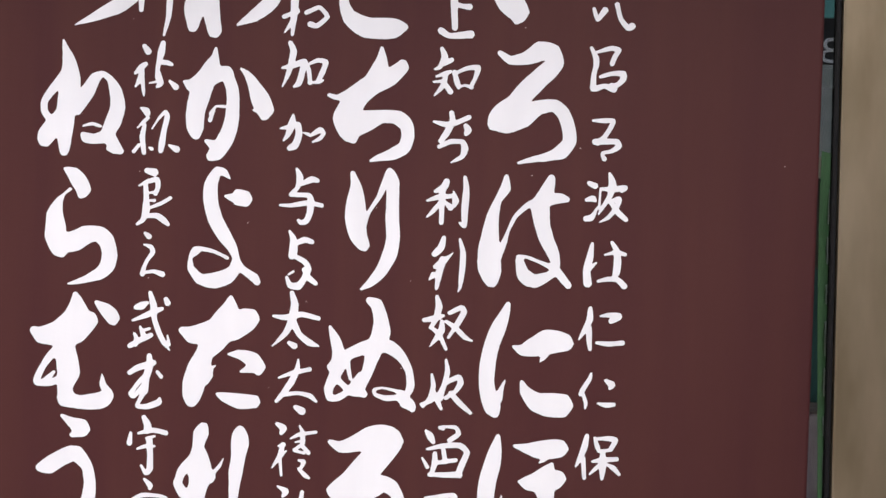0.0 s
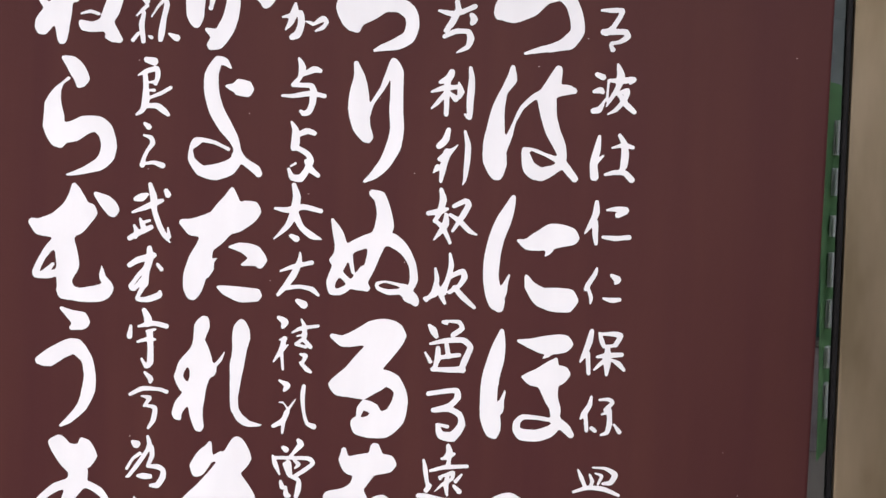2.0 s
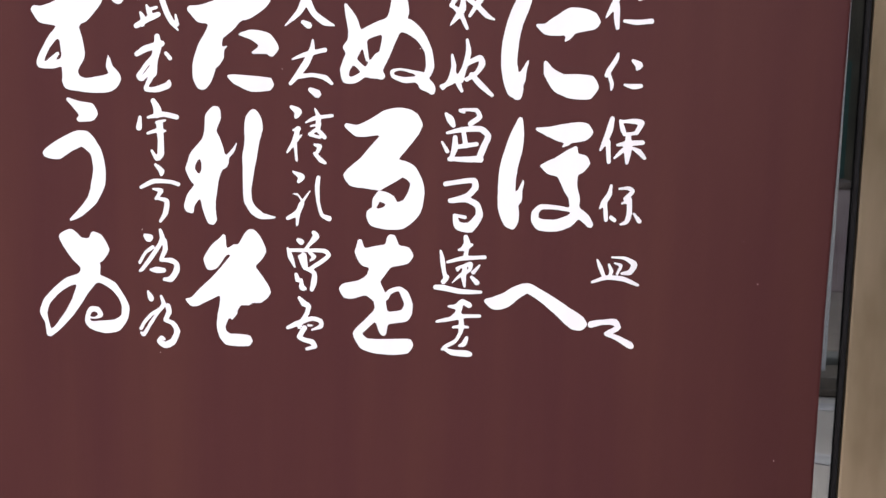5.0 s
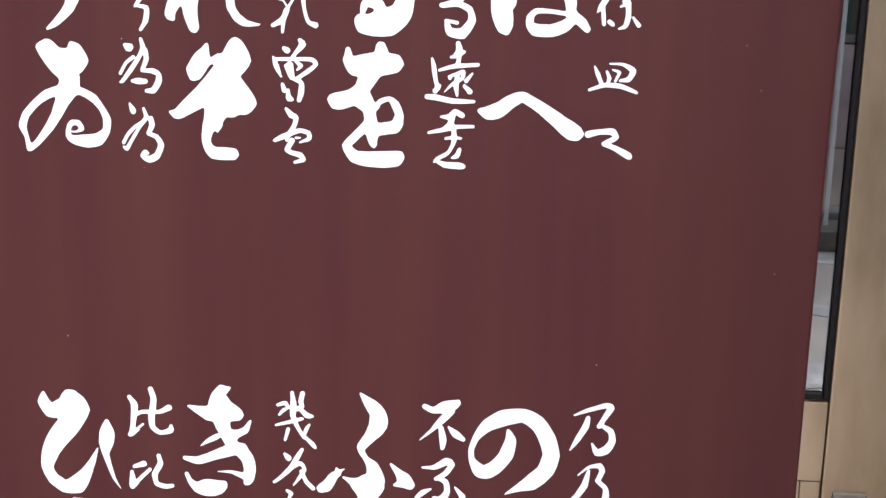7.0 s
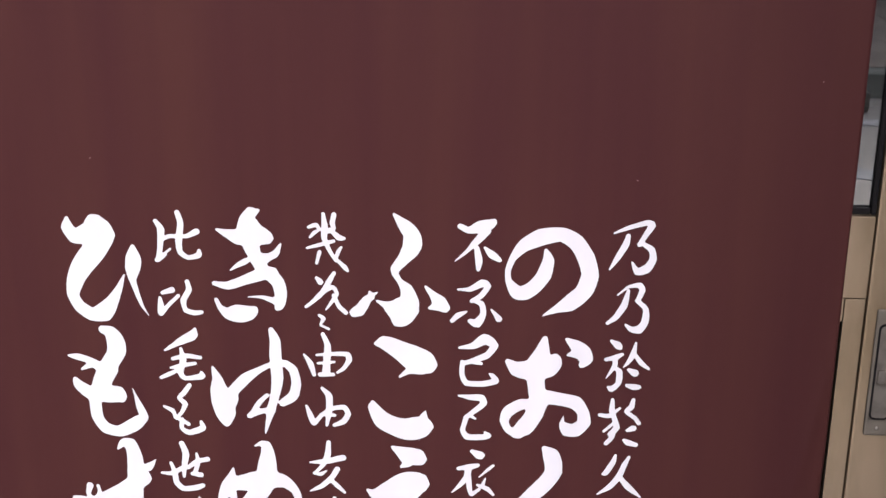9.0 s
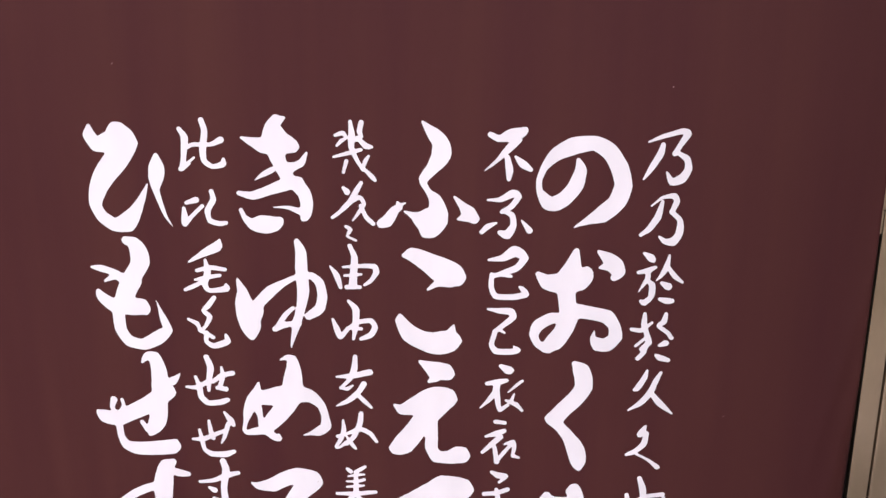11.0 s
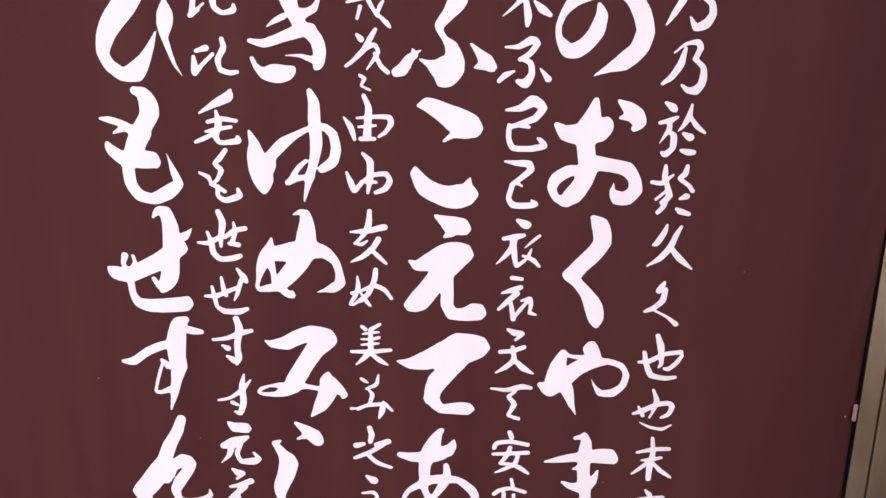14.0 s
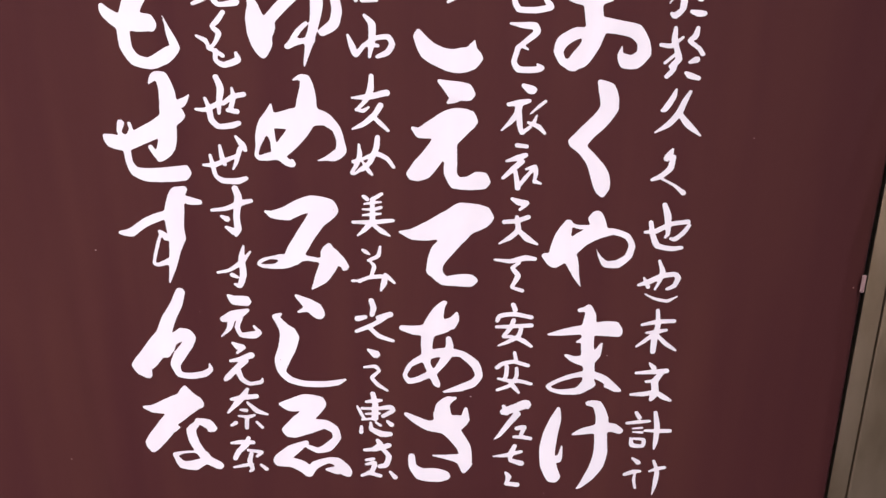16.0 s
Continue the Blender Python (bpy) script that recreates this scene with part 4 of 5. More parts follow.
kanji("u", -0.316, 1.444, 0.060, ((-8, 48, 5), (2, 38, 10), (2, 32, 6)), ((-33, 9, 6), (-11, 20, 8), (18, 20, 7), (31, 16, 7)), ((-13, 7, 3), (1, 4, 8), (-8, -10, 5)), ((-5, -9, 6), (11, -13, 8), (9, -33, 9), (0, -48, 5)))
kanji("wi", -0.318, 1.380, 0.055, ((-25, 36, 8), (-19, 32, 15), (-14, 34, 7)), ((3, 48, 6), (7, 32, 9), (-1, 15, 8), (-16, -7, 9), (-32, -28, 7), (-37, -31, 3)), ((-36, -15, 6), (-25, 4, 6), (-11, 15, 6)), ((11, 28, 9), (12, 11, 9), (4, -8, 7)), ((6, -9, 7), (23, -9, 10), (34, -15, 9), (33, -29, 12), (23, -44, 11), (11, -45, 7)), ((-15, -28, 5), (-3, -28, 12), (9, -28, 10)))
kanji("wi", -0.318, 1.313, 0.061, ((-19, 48, 3), (-14, 37, 10), (-13, 33, 6)), ((4, 40, 5), (8, 26, 8), (-2, 12, 6), (-17, -12, 6), (-26, -27, 7), (-31, -24, 4)), ((-31, -17, 6), (-24, -4, 6), (-11, 10, 6), (2, 18, 6)), ((15, 24, 9), (17, 13, 9), (11, 0, 7)), ((11, -1, 6), (24, -6, 8), (31, -19, 10), (24, -37, 11), (11, -44, 11), (0, -38, 8), (4, -31, 6), (9, -34, 4)))
kanji("ka", -0.162, 1.907, 0.049, ((-32, 45, 10), (-25, 29, 14), (-29, 4, 13), (-36, -21, 10), (-47, -46, 3)), ((-48, -7, 6), (-29, -3, 11), (-2, 6, 14), (-6, -17, 13), (-12, -38, 13), (-22, -46, 6)), ((1, 6, 6), (8, -10, 10), (12, -38, 9)), ((11, 3, 6), (28, 10, 10), (44, 6, 11), (37, -16, 11), (29, -32, 10)), ((9, -37, 6), (29, -36, 7), (39, -32, 4)))
kanji("ka", -0.163, 1.837, 0.048, ((-21, 37, 6), (-23, 20, 16), (-30, -2, 13), (-41, -18, 4)), ((-48, 8, 4), (-32, 11, 10), (-11, 16, 14), (-8, -5, 15), (-15, -27, 16), (-27, -34, 12)), ((1, 0, 3), (12, -3, 7), (17, -8, 3)), ((18, -6, 6), (38, 6, 13), (46, -1, 9), (38, -12, 9), (22, -20, 4)))
kanji("yo", -0.162, 1.771, 0.059, ((-10, 48, 5), (-4, 34, 12), (-8, 16, 9), (-19, 3, 8)), ((-4, 20, 6), (16, 30, 11), (27, 28, 8)), ((-15, 3, 8), (11, 2, 9), (16, -7, 12), (15, -27, 11), (9, -42, 11), (0, -46, 8), (-5, -42, 6)), ((-38, -16, 5), (-18, -16, 8), (11, -11, 9), (35, -15, 8)))
kanji("yo", -0.161, 1.705, 0.062, ((-21, 48, 5), (-14, 35, 11), (-14, 16, 14), (-16, 7, 12)), ((-13, 27, 8), (5, 34, 10), (17, 31, 8)), ((-14, 8, 8), (6, -3, 9), (12, -14, 11), (5, -31, 10), (-4, -43, 13), (-18, -42, 10), (-24, -29, 6)), ((-21, -24, 4), (-13, -19, 4)), ((5, -15, 8), (12, -28, 10), (25, -38, 7)))
kanji("ta", -0.165, 1.643, 0.061, ((-8, 46, 8), (-3, 26, 13), (-7, -1, 14), (-18, -23, 10), (-40, -45, 3)), ((-39, 6, 5), (-18, 4, 10), (9, 10, 10), (38, 4, 8)), ((-4, -6, 13), (7, -25, 10), (24, -38, 11), (40, -43, 3)), ((-11, -39, 7), (-2, -44, 11)))
kanji("ta", -0.163, 1.574, 0.058, ((2, 49, 3), (1, 33, 9), (-9, 9, 13), (-23, -11, 10), (-36, -27, 6)), ((-33, 15, 3), (-9, 24, 8), (23, 32, 8)), ((-21, -14, 8), (3, -11, 7), (24, -15, 9), (36, -25, 5)), ((-1, -36, 8), (11, -43, 14)))
kanji("re", -0.164, 1.508, 0.058, ((-32, 47, 6), (-20, 39, 12), (-24, 30, 6)), ((-29, 7, 3), (-19, 10, 8)), ((-21, 10, 8), (-25, -10, 10), (-39, -32, 3)), ((-22, -10, 6), (-14, -1, 3)), ((-25, -16, 7), (-22, -45, 4)), ((-7, 21, 3), (9, 29, 7), (39, 34, 6)), ((9, 45, 3), (15, 32, 8), (15, 14, 9)), ((2, 15, 3), (18, 19, 5)), ((0, 1, 5), (13, 9, 7), (26, -3, 8)), ((2, 0, 6), (18, -4, 5)), ((9, -17, 5), (18, -20, 8), (11, -35, 5)), ((9, -32, 5), (20, -43, 8), (28, -48, 5)))
kanji("re", -0.164, 1.443, 0.056, ((-29, 49, 4), (-14, 40, 12), (-19, 31, 6)), ((-30, 9, 2), (-21, 8, 4)), ((-21, 9, 2), (-11, -7, 5), (-23, -27, 10), (-38, -36, 7)), ((-14, -10, 10), (-19, -27, 8), (-21, -48, 4)), ((-12, -6, 5), (2, 15, 2)), ((17, 40, 7), (15, 23, 8), (17, -4, 7), (24, -28, 7), (37, -34, 10)))
kanji("so", -0.163, 1.380, 0.063, ((-18, 33, 7), (-13, 30, 10)), ((7, 46, 7), (11, 40, 11), (3, 30, 7), (-5, 20, 6)), ((-35, 19, 4), (-30, 5, 9), (-23, -11, 3)), ((-30, 16, 6), (-5, 17, 6), (24, 17, 7), (32, 10, 7), (20, -1, 7), (4, -12, 7)), ((-15, 6, 7), (-9, -4, 11), (-6, -12, 8)), ((-9, 8, 10), (-7, -8, 10)), ((0, 13, 4), (8, 7, 7), (2, 0, 3)), ((-21, -23, 5), (-18, -32, 8)), ((-12, -31, 4), (-11, -44, 10), (-6, -46, 6)), ((-2, -14, 6), (9, -20, 7), (8, -35, 9), (5, -47, 7)))
kanji("so", -0.167, 1.315, 0.056, ((-10, 47, 6), (-1, 36, 11), (7, 32, 9), (4, 18, 9), (-5, 3, 8), (-10, -9, 5)), ((-31, -10, 6), (-15, -2, 9), (13, 9, 8), (30, 5, 8), (30, -5, 8), (14, -12, 4)), ((7, -4, 5), (14, -4, 4)), ((0, -9, 10), (-9, -26, 9), (2, -32, 7)), ((-2, -31, 8), (14, -35, 10), (20, -43, 8), (5, -48, 6)))
kanji("chi", -0.005, 1.902, 0.052, ((-30, 46, 8), (-24, 30, 13), (-33, 10, 9), (-43, 5, 4)), ((-25, 17, 11), (-10, 24, 9)), ((-39, -9, 5), (-22, -3, 9), (-12, 1, 7)), ((-45, -20, 4), (-25, -18, 8)), ((-21, -3, 9), (-26, -26, 11), (-43, -47, 4)), ((-22, -24, 9), (-11, -39, 11)), ((-4, 1, 8), (1, -19, 12), (5, -30, 8)), ((-6, -4, 5), (21, 8, 9), (42, 9, 11), (38, -9, 9), (29, -29, 8)), ((4, -29, 5), (18, -26, 5), (31, -30, 7)))
kanji("chi", -0.008, 1.835, 0.055, ((-2, 46, 9), (0, 31, 11), (-10, 9, 13), (-21, -7, 9)), ((-35, 29, 5), (-13, 24, 10), (6, 27, 9), (31, 38, 9)), ((25, 22, 9), (30, 14, 13), (26, 7, 8)), ((-24, -18, 8), (-3, -8, 9), (19, -8, 10), (24, -19, 13), (20, -35, 10), (-1, -47, 3)))
kanji("ri", -0.011, 1.769, 0.054, ((-24, 19, 6), (-8, 27, 14), (-3, 38, 12)), ((-39, 1, 5), (-18, 8, 10), (8, 11, 9)), ((-10, 25, 12), (-11, -8, 10), (-11, -40, 9)), ((-13, -1, 9), (-27, -18, 9), (-39, -30, 3)), ((-6, 0, 5), (6, -11, 12)), ((11, 19, 4), (15, 3, 13), (13, -7, 8)), ((32, 47, 6), (35, 26, 12), (33, -19, 13), (33, -45, 9), (24, -40, 4)))
kanji("ri", -0.010, 1.705, 0.058, ((-7, 46, 8), (-12, 28, 13), (-23, 17, 10)), ((-21, -5, 8), (-9, 3, 12), (4, 14, 5), (10, 20, 2)), ((-8, 7, 13), (-14, -17, 12), (-18, -44, 5)), ((-32, -30, 2), (-24, -20, 11)), ((22, 44, 5), (28, 20, 10), (27, -10, 10), (24, -40, 6), (20, -49, 2)))
kanji("nu", -0.008, 1.645, 0.057, ((-20, 46, 7), (-16, 28, 12), (-22, 4, 9), (-30, -10, 8)), ((-42, 3, 8), (-22, 7, 11), (-8, 12, 6)), ((-10, 2, 7), (-11, -16, 12), (-21, -31, 9), (-31, -44, 2)), ((-30, -9, 6), (-15, -22, 9), (-2, -48, 6)), ((3, 17, 7), (24, 27, 9), (29, 20, 11), (19, 0, 11), (2, -27, 5)), ((-3, 2, 6), (14, -9, 9), (32, -26, 9), (45, -32, 4)))
kanji("nu", -0.008, 1.579, 0.057, ((-1, 48, 5), (2, 27, 9), (-4, 0, 9), (-9, -23, 6)), ((-26, 21, 5), (-23, 0, 9), (-29, -21, 8), (-41, -36, 7)), ((-44, -33, 6), (-27, -27, 7), (-12, -12, 8), (-1, 6, 8), (22, 18, 9), (26, 7, 11), (17, -8, 8), (0, -20, 8)), ((-23, -6, 7), (-15, -26, 9), (-8, -40, 6)), ((8, -11, 8), (24, -28, 11), (45, -46, 6)))
kanji("ru", -0.007, 1.512, 0.054, ((-38, 39, 6), (-30, 29, 14), (-24, 18, 8)), ((-12, 46, 6), (-5, 43, 5)), ((-7, 48, 5), (18, 47, 8), (24, 35, 10), (7, 22, 9)), ((-44, -13, 4), (-34, -30, 8)), ((-35, 4, 5), (-5, 11, 10), (26, 13, 11), (41, 1, 11), (33, -21, 13), (26, -40, 11)), ((-20, -4, 9), (-20, -23, 11), (-26, -44, 9)), ((-4, 3, 9), (0, -19, 8)), ((-14, -21, 8), (20, -15, 8)), ((-29, -44, 9), (-4, -44, 10), (27, -43, 13)))
kanji("ru", -0.008, 1.442, 0.055, ((-33, 38, 9), (-7, 43, 9), (19, 46, 10), (21, 32, 12), (6, 16, 11), (-17, 9, 10)), ((-23, 8, 9), (6, 11, 11), (26, 1, 11), (30, -18, 14), (14, -40, 19), (-8, -38, 15), (-15, -19, 7)), ((-12, -19, 6), (4, -22, 7)))
kanji("wo", -0.009, 1.382, 0.061, ((8, 46, 8), (10, 35, 11), (3, 26, 6)), ((-3, 24, 4), (9, 27, 7), (18, 33, 5)), ((-21, 3, 5), (4, 10, 7), (40, 13, 7)), ((10, 24, 7), (8, 11, 7)), ((-6, -7, 4), (8, -2, 6), (17, 1, 7), (15, -10, 6), (0, -19, 5), (-13, -32, 2)), ((0, -4, 4), (-4, -10, 5)), ((8, -4, 7), (6, -21, 8), (8, -37, 4)), ((32, -1, 4), (22, -13, 7)), ((19, -21, 5), (28, -30, 9)), ((-33, 21, 4), (-30, 8, 8), (-27, -12, 7), (-23, -26, 8)), ((-40, -40, 8), (-25, -41, 10), (1, -46, 9), (35, -46, 6)), ((-27, -30, 9), (-21, -22, 7)))
kanji("wo", -0.009, 1.316, 0.060, ((-18, 37, 4), (-3, 37, 10), (6, 46, 9), (17, 40, 9)), ((2, 42, 10), (-2, 26, 9), (-11, 19, 6)), ((-37, 10, 5), (-11, 16, 8), (11, 21, 7), (35, 22, 6)), ((3, 22, 7), (5, 4, 9), (3, -9, 7), (-5, -23, 7), (-22, -33, 6), (-27, -38, 4)), ((-9, 1, 4), (3, 3, 6), (16, 2, 4)), ((14, -17, 7), (10, -27, 9), (2, -31, 4)), ((-24, -37, 4), (-9, -43, 10), (13, -44, 12), (21, -45, 7)))
kanji("ro", 0.149, 1.908, 0.048, ((-35, 43, 7), (-25, 22, 13), (-24, 4, 11)), ((-25, 34, 6), (6, 43, 11), (22, 39, 11), (15, 26, 11), (9, 10, 10)), ((-24, 7, 9), (-29, -14, 11), (-30, -43, 13)), ((-15, -18, 7), (8, -11, 10), (33, -11, 13), (32, -24, 13), (20, -35, 10), (8, -34, 7)), ((-24, -43, 13), (-6, -37, 10), (13, -43, 16)))
kanji("ro", 0.150, 1.835, 0.044, ((-33, 45, 6), (-11, 45, 11), (13, 45, 11), (8, 30, 12), (-7, 6, 12), (-21, -6, 13)), ((-27, -4, 14), (-2, -3, 14), (22, -3, 14), (27, -13, 14), (11, -25, 9), (-8, -29, 8)), ((-11, -33, 6), (-5, -43, 12)))
kanji("ha", 0.151, 1.777, 0.052, ((-34, 27, 9), (-23, 22, 12)), ((-39, -6, 7), (-27, -3, 12), (-22, -7, 7)), ((-39, -43, 11), (-28, -40, 12), (-17, -20, 4)), ((5, 47, 5), (11, 27, 15), (7, 4, 11), (-9, -23, 7), (-15, -34, 3)), ((-12, 17, 4), (-14, -23, 5)), ((-8, 16, 7), (15, 16, 12), (36, 19, 11), (29, 11, 5)), ((8, -9, 7), (24, -3, 11), (20, -19, 11), (5, -39, 8), (-12, -49, 3)), ((8, -9, 8), (23, -29, 12), (39, -43, 9)))
kanji("ha", 0.152, 1.708, 0.049, ((-29, 44, 7), (-33, 17, 14), (-39, -11, 15), (-37, -39, 17)), ((-33, -7, 11), (-20, 4, 4)), ((12, 47, 8), (22, 29, 13), (24, 8, 15), (22, -16, 14), (15, -29, 7)), ((-3, 21, 4), (21, 27, 10), (39, 23, 8)), ((-15, -34, 6), (5, -29, 10), (25, -30, 11), (39, -43, 13)))
kanji("ni", 0.150, 1.643, 0.048, ((-26, 43, 8), (-27, 19, 14), (-36, -2, 12), (-49, -24, 3)), ((-28, 1, 11), (-27, -26, 12), (-25, -44, 8)), ((-4, 27, 5), (14, 29, 11), (34, 27, 15), (18, 17, 11)), ((-11, -30, 7), (13, -32, 11), (43, -29, 11)))
kanji("ni", 0.146, 1.579, 0.038, ((-16, 47, 7), (-21, 31, 12), (-37, 4, 14), (-44, -10, 10)), ((-37, -7, 10), (-29, -31, 10), (-30, -47, 5)), ((23, 30, 9), (39, 19, 19), (34, 8, 7)), ((4, -32, 7), (25, -36, 14), (46, -34, 11)))
kanji("ho", 0.149, 1.512, 0.047, ((-25, 45, 10), (-30, 21, 14), (-39, -4, 11), (-48, -22, 4)), ((-32, -4, 10), (-29, -46, 9)), ((-8, 41, 7), (-2, 22, 11), (1, 15, 7)), ((-5, 40, 6), (21, 41, 11), (37, 38, 11), (27, 18, 10)), ((1, 13, 7), (25, 16, 7)), ((-12, -10, 6), (8, -6, 11), (40, -3, 10)), ((10, 12, 10), (10, -20, 16), (9, -47, 7)), ((8, -13, 9), (-5, -25, 9), (-18, -38, 4)), ((19, -15, 6), (34, -23, 11), (46, -36, 7)))
kanji("ho", 0.149, 1.448, 0.043, ((-23, 44, 6), (-27, 23, 12), (-39, 3, 13), (-47, -10, 4)), ((-36, 7, 9), (-32, -37, 9)), ((-4, 37, 6), (17, 39, 9), (27, 32, 9), (11, 14, 11)), ((3, 3, 6), (20, 10, 9)), ((20, 13, 11), (21, -19, 12), (16, -39, 11), (2, -46, 6)), ((-20, -31, 9), (-12, -37, 9)), ((32, -20, 5), (45, -37, 11)))
kanji("he", 0.147, 1.381, 0.049, ((-38, 22, 4), (-31, 6, 9), (-23, -12, 8)), ((-13, 12, 5), (-8, -1, 8), (-12, -13, 5)), ((-8, 28, 4), (18, 27, 7), (38, 15, 12), (30, -2, 11), (14, -5, 6)), ((-2, 16, 4), (11, 11, 7), (4, -6, 5)), ((-46, -25, 6), (-17, -15, 9), (15, -16, 10), (47, -28, 7)))
kanji("he", 0.145, 1.317, 0.047, ((-42, 17, 15), (-20, 23, 12), (7, 24, 15), (16, 13, 12), (-3, 1, 11)), ((-8, -2, 10), (14, -10, 11), (42, -25, 15), (46, -28, 10)))
kanji("hi", -0.320, 1.016, 0.057, ((-37, 28, 8), (-28, 13, 13), (-31, -17, 10), (-34, -40, 10), (-38, -46, 8)), ((-25, -5, 7), (-13, 0, 8), (18, 1, 8), (36, 10, 12)), ((3, 45, 10), (8, 25, 11), (3, -10, 12), (5, -30, 10), (19, -40, 9), (38, -35, 11), (39, -26, 6)), ((-25, -34, 5), (-13, -24, 4)), ((-35, -45, 8), (-23, -35, 7)))
kanji("hi", -0.320, 0.948, 0.048, ((-38, 12, 9), (-17, 19, 14)), ((-44, 0, 7), (-43, -20, 15), (-44, -36, 12), (-26, -16, 9), (-4, 6, 9)), ((17, 39, 10), (20, 21, 13), (7, -4, 13), (10, -26, 11), (29, -33, 12), (45, -31, 9)))
kanji("mo", -0.323, 0.885, 0.062, ((27, 47, 5), (22, 35, 17), (2, 24, 13), (-27, 6, 3)), ((-14, -9, 6), (9, -3, 9), (33, -6, 7)), ((-18, -26, 5), (2, -21, 8), (24, -17, 6)), ((1, 10, 6), (4, -10, 11), (-2, -34, 10), (6, -45, 8), (34, -41, 11), (34, -34, 6)), ((-36, -45, 6), (-18, -36, 8), (-4, -28, 6)))
kanji("mo", -0.323, 0.821, 0.062, ((12, 45, 8), (2, 31, 10), (-7, 21, 7), (3, 10, 9), (-3, -5, 8), (-13, -18, 6)), ((-34, 4, 5), (-19, -4, 8), (-15, -15, 6)), ((-16, -16, 6), (-2, -23, 7), (7, -29, 7)), ((-4, -20, 8), (-5, -37, 8), (8, -45, 10), (31, -36, 11), (29, -24, 6)))
kanji("se", -0.325, 0.752, 0.062, ((-4, 45, 10), (2, 25, 12), (-2, -3, 9), (-3, -20, 5)), ((-25, 6, 6), (-19, -12, 9), (-17, -32, 11), (-5, -44, 10), (16, -42, 11), (29, -37, 9)), ((-42, -14, 5), (-24, -14, 8), (0, 0, 9)), ((5, -2, 8), (21, 10, 9), (40, 15, 9)), ((21, 26, 4), (23, 9, 8), (17, -11, 8)), ((12, -14, 7), (27, -16, 10)))
kanji("se", -0.325, 0.687, 0.057, ((-7, 28, 5), (-4, 4, 10), (0, -10, 8)), ((24, 47, 5), (35, 30, 13), (40, 20, 8)), ((30, 22, 10), (21, -7, 8), (15, -20, 4)), ((-40, -13, 6), (-19, -12, 10), (2, -2, 9), (22, 7, 8)), ((-26, 8, 5), (-22, -16, 9), (-18, -35, 8), (-4, -44, 12), (22, -44, 13), (38, -38, 9)))
kanji("su", -0.321, 0.626, 0.063, ((8, 43, 12), (12, 26, 13), (7, -10, 11), (8, -34, 12), (4, -47, 6)), ((-35, 0, 6), (-10, 4, 8), (14, 15, 11), (33, 20, 8)), ((-19, -11, 6), (-10, -16, 11)), ((-12, -32, 5), (0, -40, 13)))
kanji("su", -0.323, 0.557, 0.054, ((21, 48, 5), (16, 21, 12), (17, -19, 14), (9, -45, 12), (-1, -42, 6)), ((-35, -16, 6), (-11, -9, 8), (15, 10, 11), (34, 35, 5)), ((-6, -20, 10), (4, -25, 7)))
kanji("n", -0.321, 0.492, 0.058, ((-20, 47, 6), (-8, 37, 21), (11, 36, 24), (16, 34, 15)), ((-33, -7, 14), (-13, 1, 23), (6, 10, 15), (15, 15, 9)), ((-16, -2, 15), (-23, -28, 10), (-40, -48, 2)), ((0, -2, 11), (-7, -24, 10), (0, -42, 11), (23, -41, 17), (35, -35, 11), (26, -21, 5)))
kanji("n", -0.322, 0.428, 0.060, ((-16, 47, 6), (-5, 39, 15), (3, 38, 10), (-9, 25, 6)), ((-23, 6, 6), (-7, 10, 10), (18, 21, 13)), ((4, 8, 15), (-11, -9, 13), (-29, -30, 13), (-36, -38, 8)), ((-11, -12, 12), (-4, -35, 11), (11, -45, 9), (33, -40, 8), (36, -32, 4)))
kanji("na", -0.320, 0.365, 0.060, ((2, 47, 7), (-8, 29, 14), (-23, 10, 12), (-40, -12, 4)), ((-31, 21, 7), (-11, 26, 12), (18, 31, 11)), ((0, 15, 6), (18, -4, 11), (38, -11, 5)), ((-15, -3, 5), (-4, -4, 9)), ((-19, -18, 5), (0, -19, 8), (12, -14, 5)), ((-3, -22, 8), (-5, -46, 8)), ((-26, -35, 8), (-35, -42, 6)), ((16, -31, 6), (26, -43, 7)))
kanji("na", -0.323, 0.298, 0.054, ((2, 46, 9), (-5, 27, 15), (-22, 7, 13), (-31, -13, 11)), ((-37, 29, 6), (-14, 33, 12), (11, 34, 11)), ((0, 12, 8), (28, 8, 10), (18, -4, 7)), ((6, 3, 9), (1, -19, 11), (6, -40, 10), (0, -47, 6)), ((-35, -38, 6), (-12, -31, 9), (7, -26, 6)), ((26, -27, 7), (37, -38, 10)))
kanji("ki", -0.165, 1.014, 0.064, ((-6, 47, 6), (-4, 27, 10), (-5, 6, 9), (3, -14, 7), (13, -31, 6)), ((-30, 24, 5), (-18, 28, 8), (-12, 21, 5)), ((-28, 7, 4), (-20, 16, 7), (-14, 19, 4)), ((11, 46, 8), (8, 32, 8), (10, 23, 7), (3, 17, 5)), ((4, 22, 5), (18, 8, 10), (27, 7, 5)), ((-33, -11, 4), (-13, -5, 7), (10, 2, 6)), ((-13, -17, 6), (-18, -36, 5)), ((13, -29, 4), (17, -16, 7), (22, -8, 4)), ((12, -27, 5), (27, -42, 8), (32, -48, 4)))
kanji("ki", -0.168, 0.950, 0.065, ((-14, 38, 5), (-8, 31, 10)), ((14, 47, 6), (6, 33, 9), (-5, 14, 9), (-20, -2, 7), (-32, -12, 5)), ((-10, 9, 5), (11, 23, 7), (18, 12, 7), (9, -3, 6), (0, -16, 3)), ((13, 9, 7), (21, -9, 7), (32, -20, 7)), ((-11, -26, 5), (-4, -31, 7), (-9, -41, 4)), ((-9, -43, 4), (4, -49, 4)))
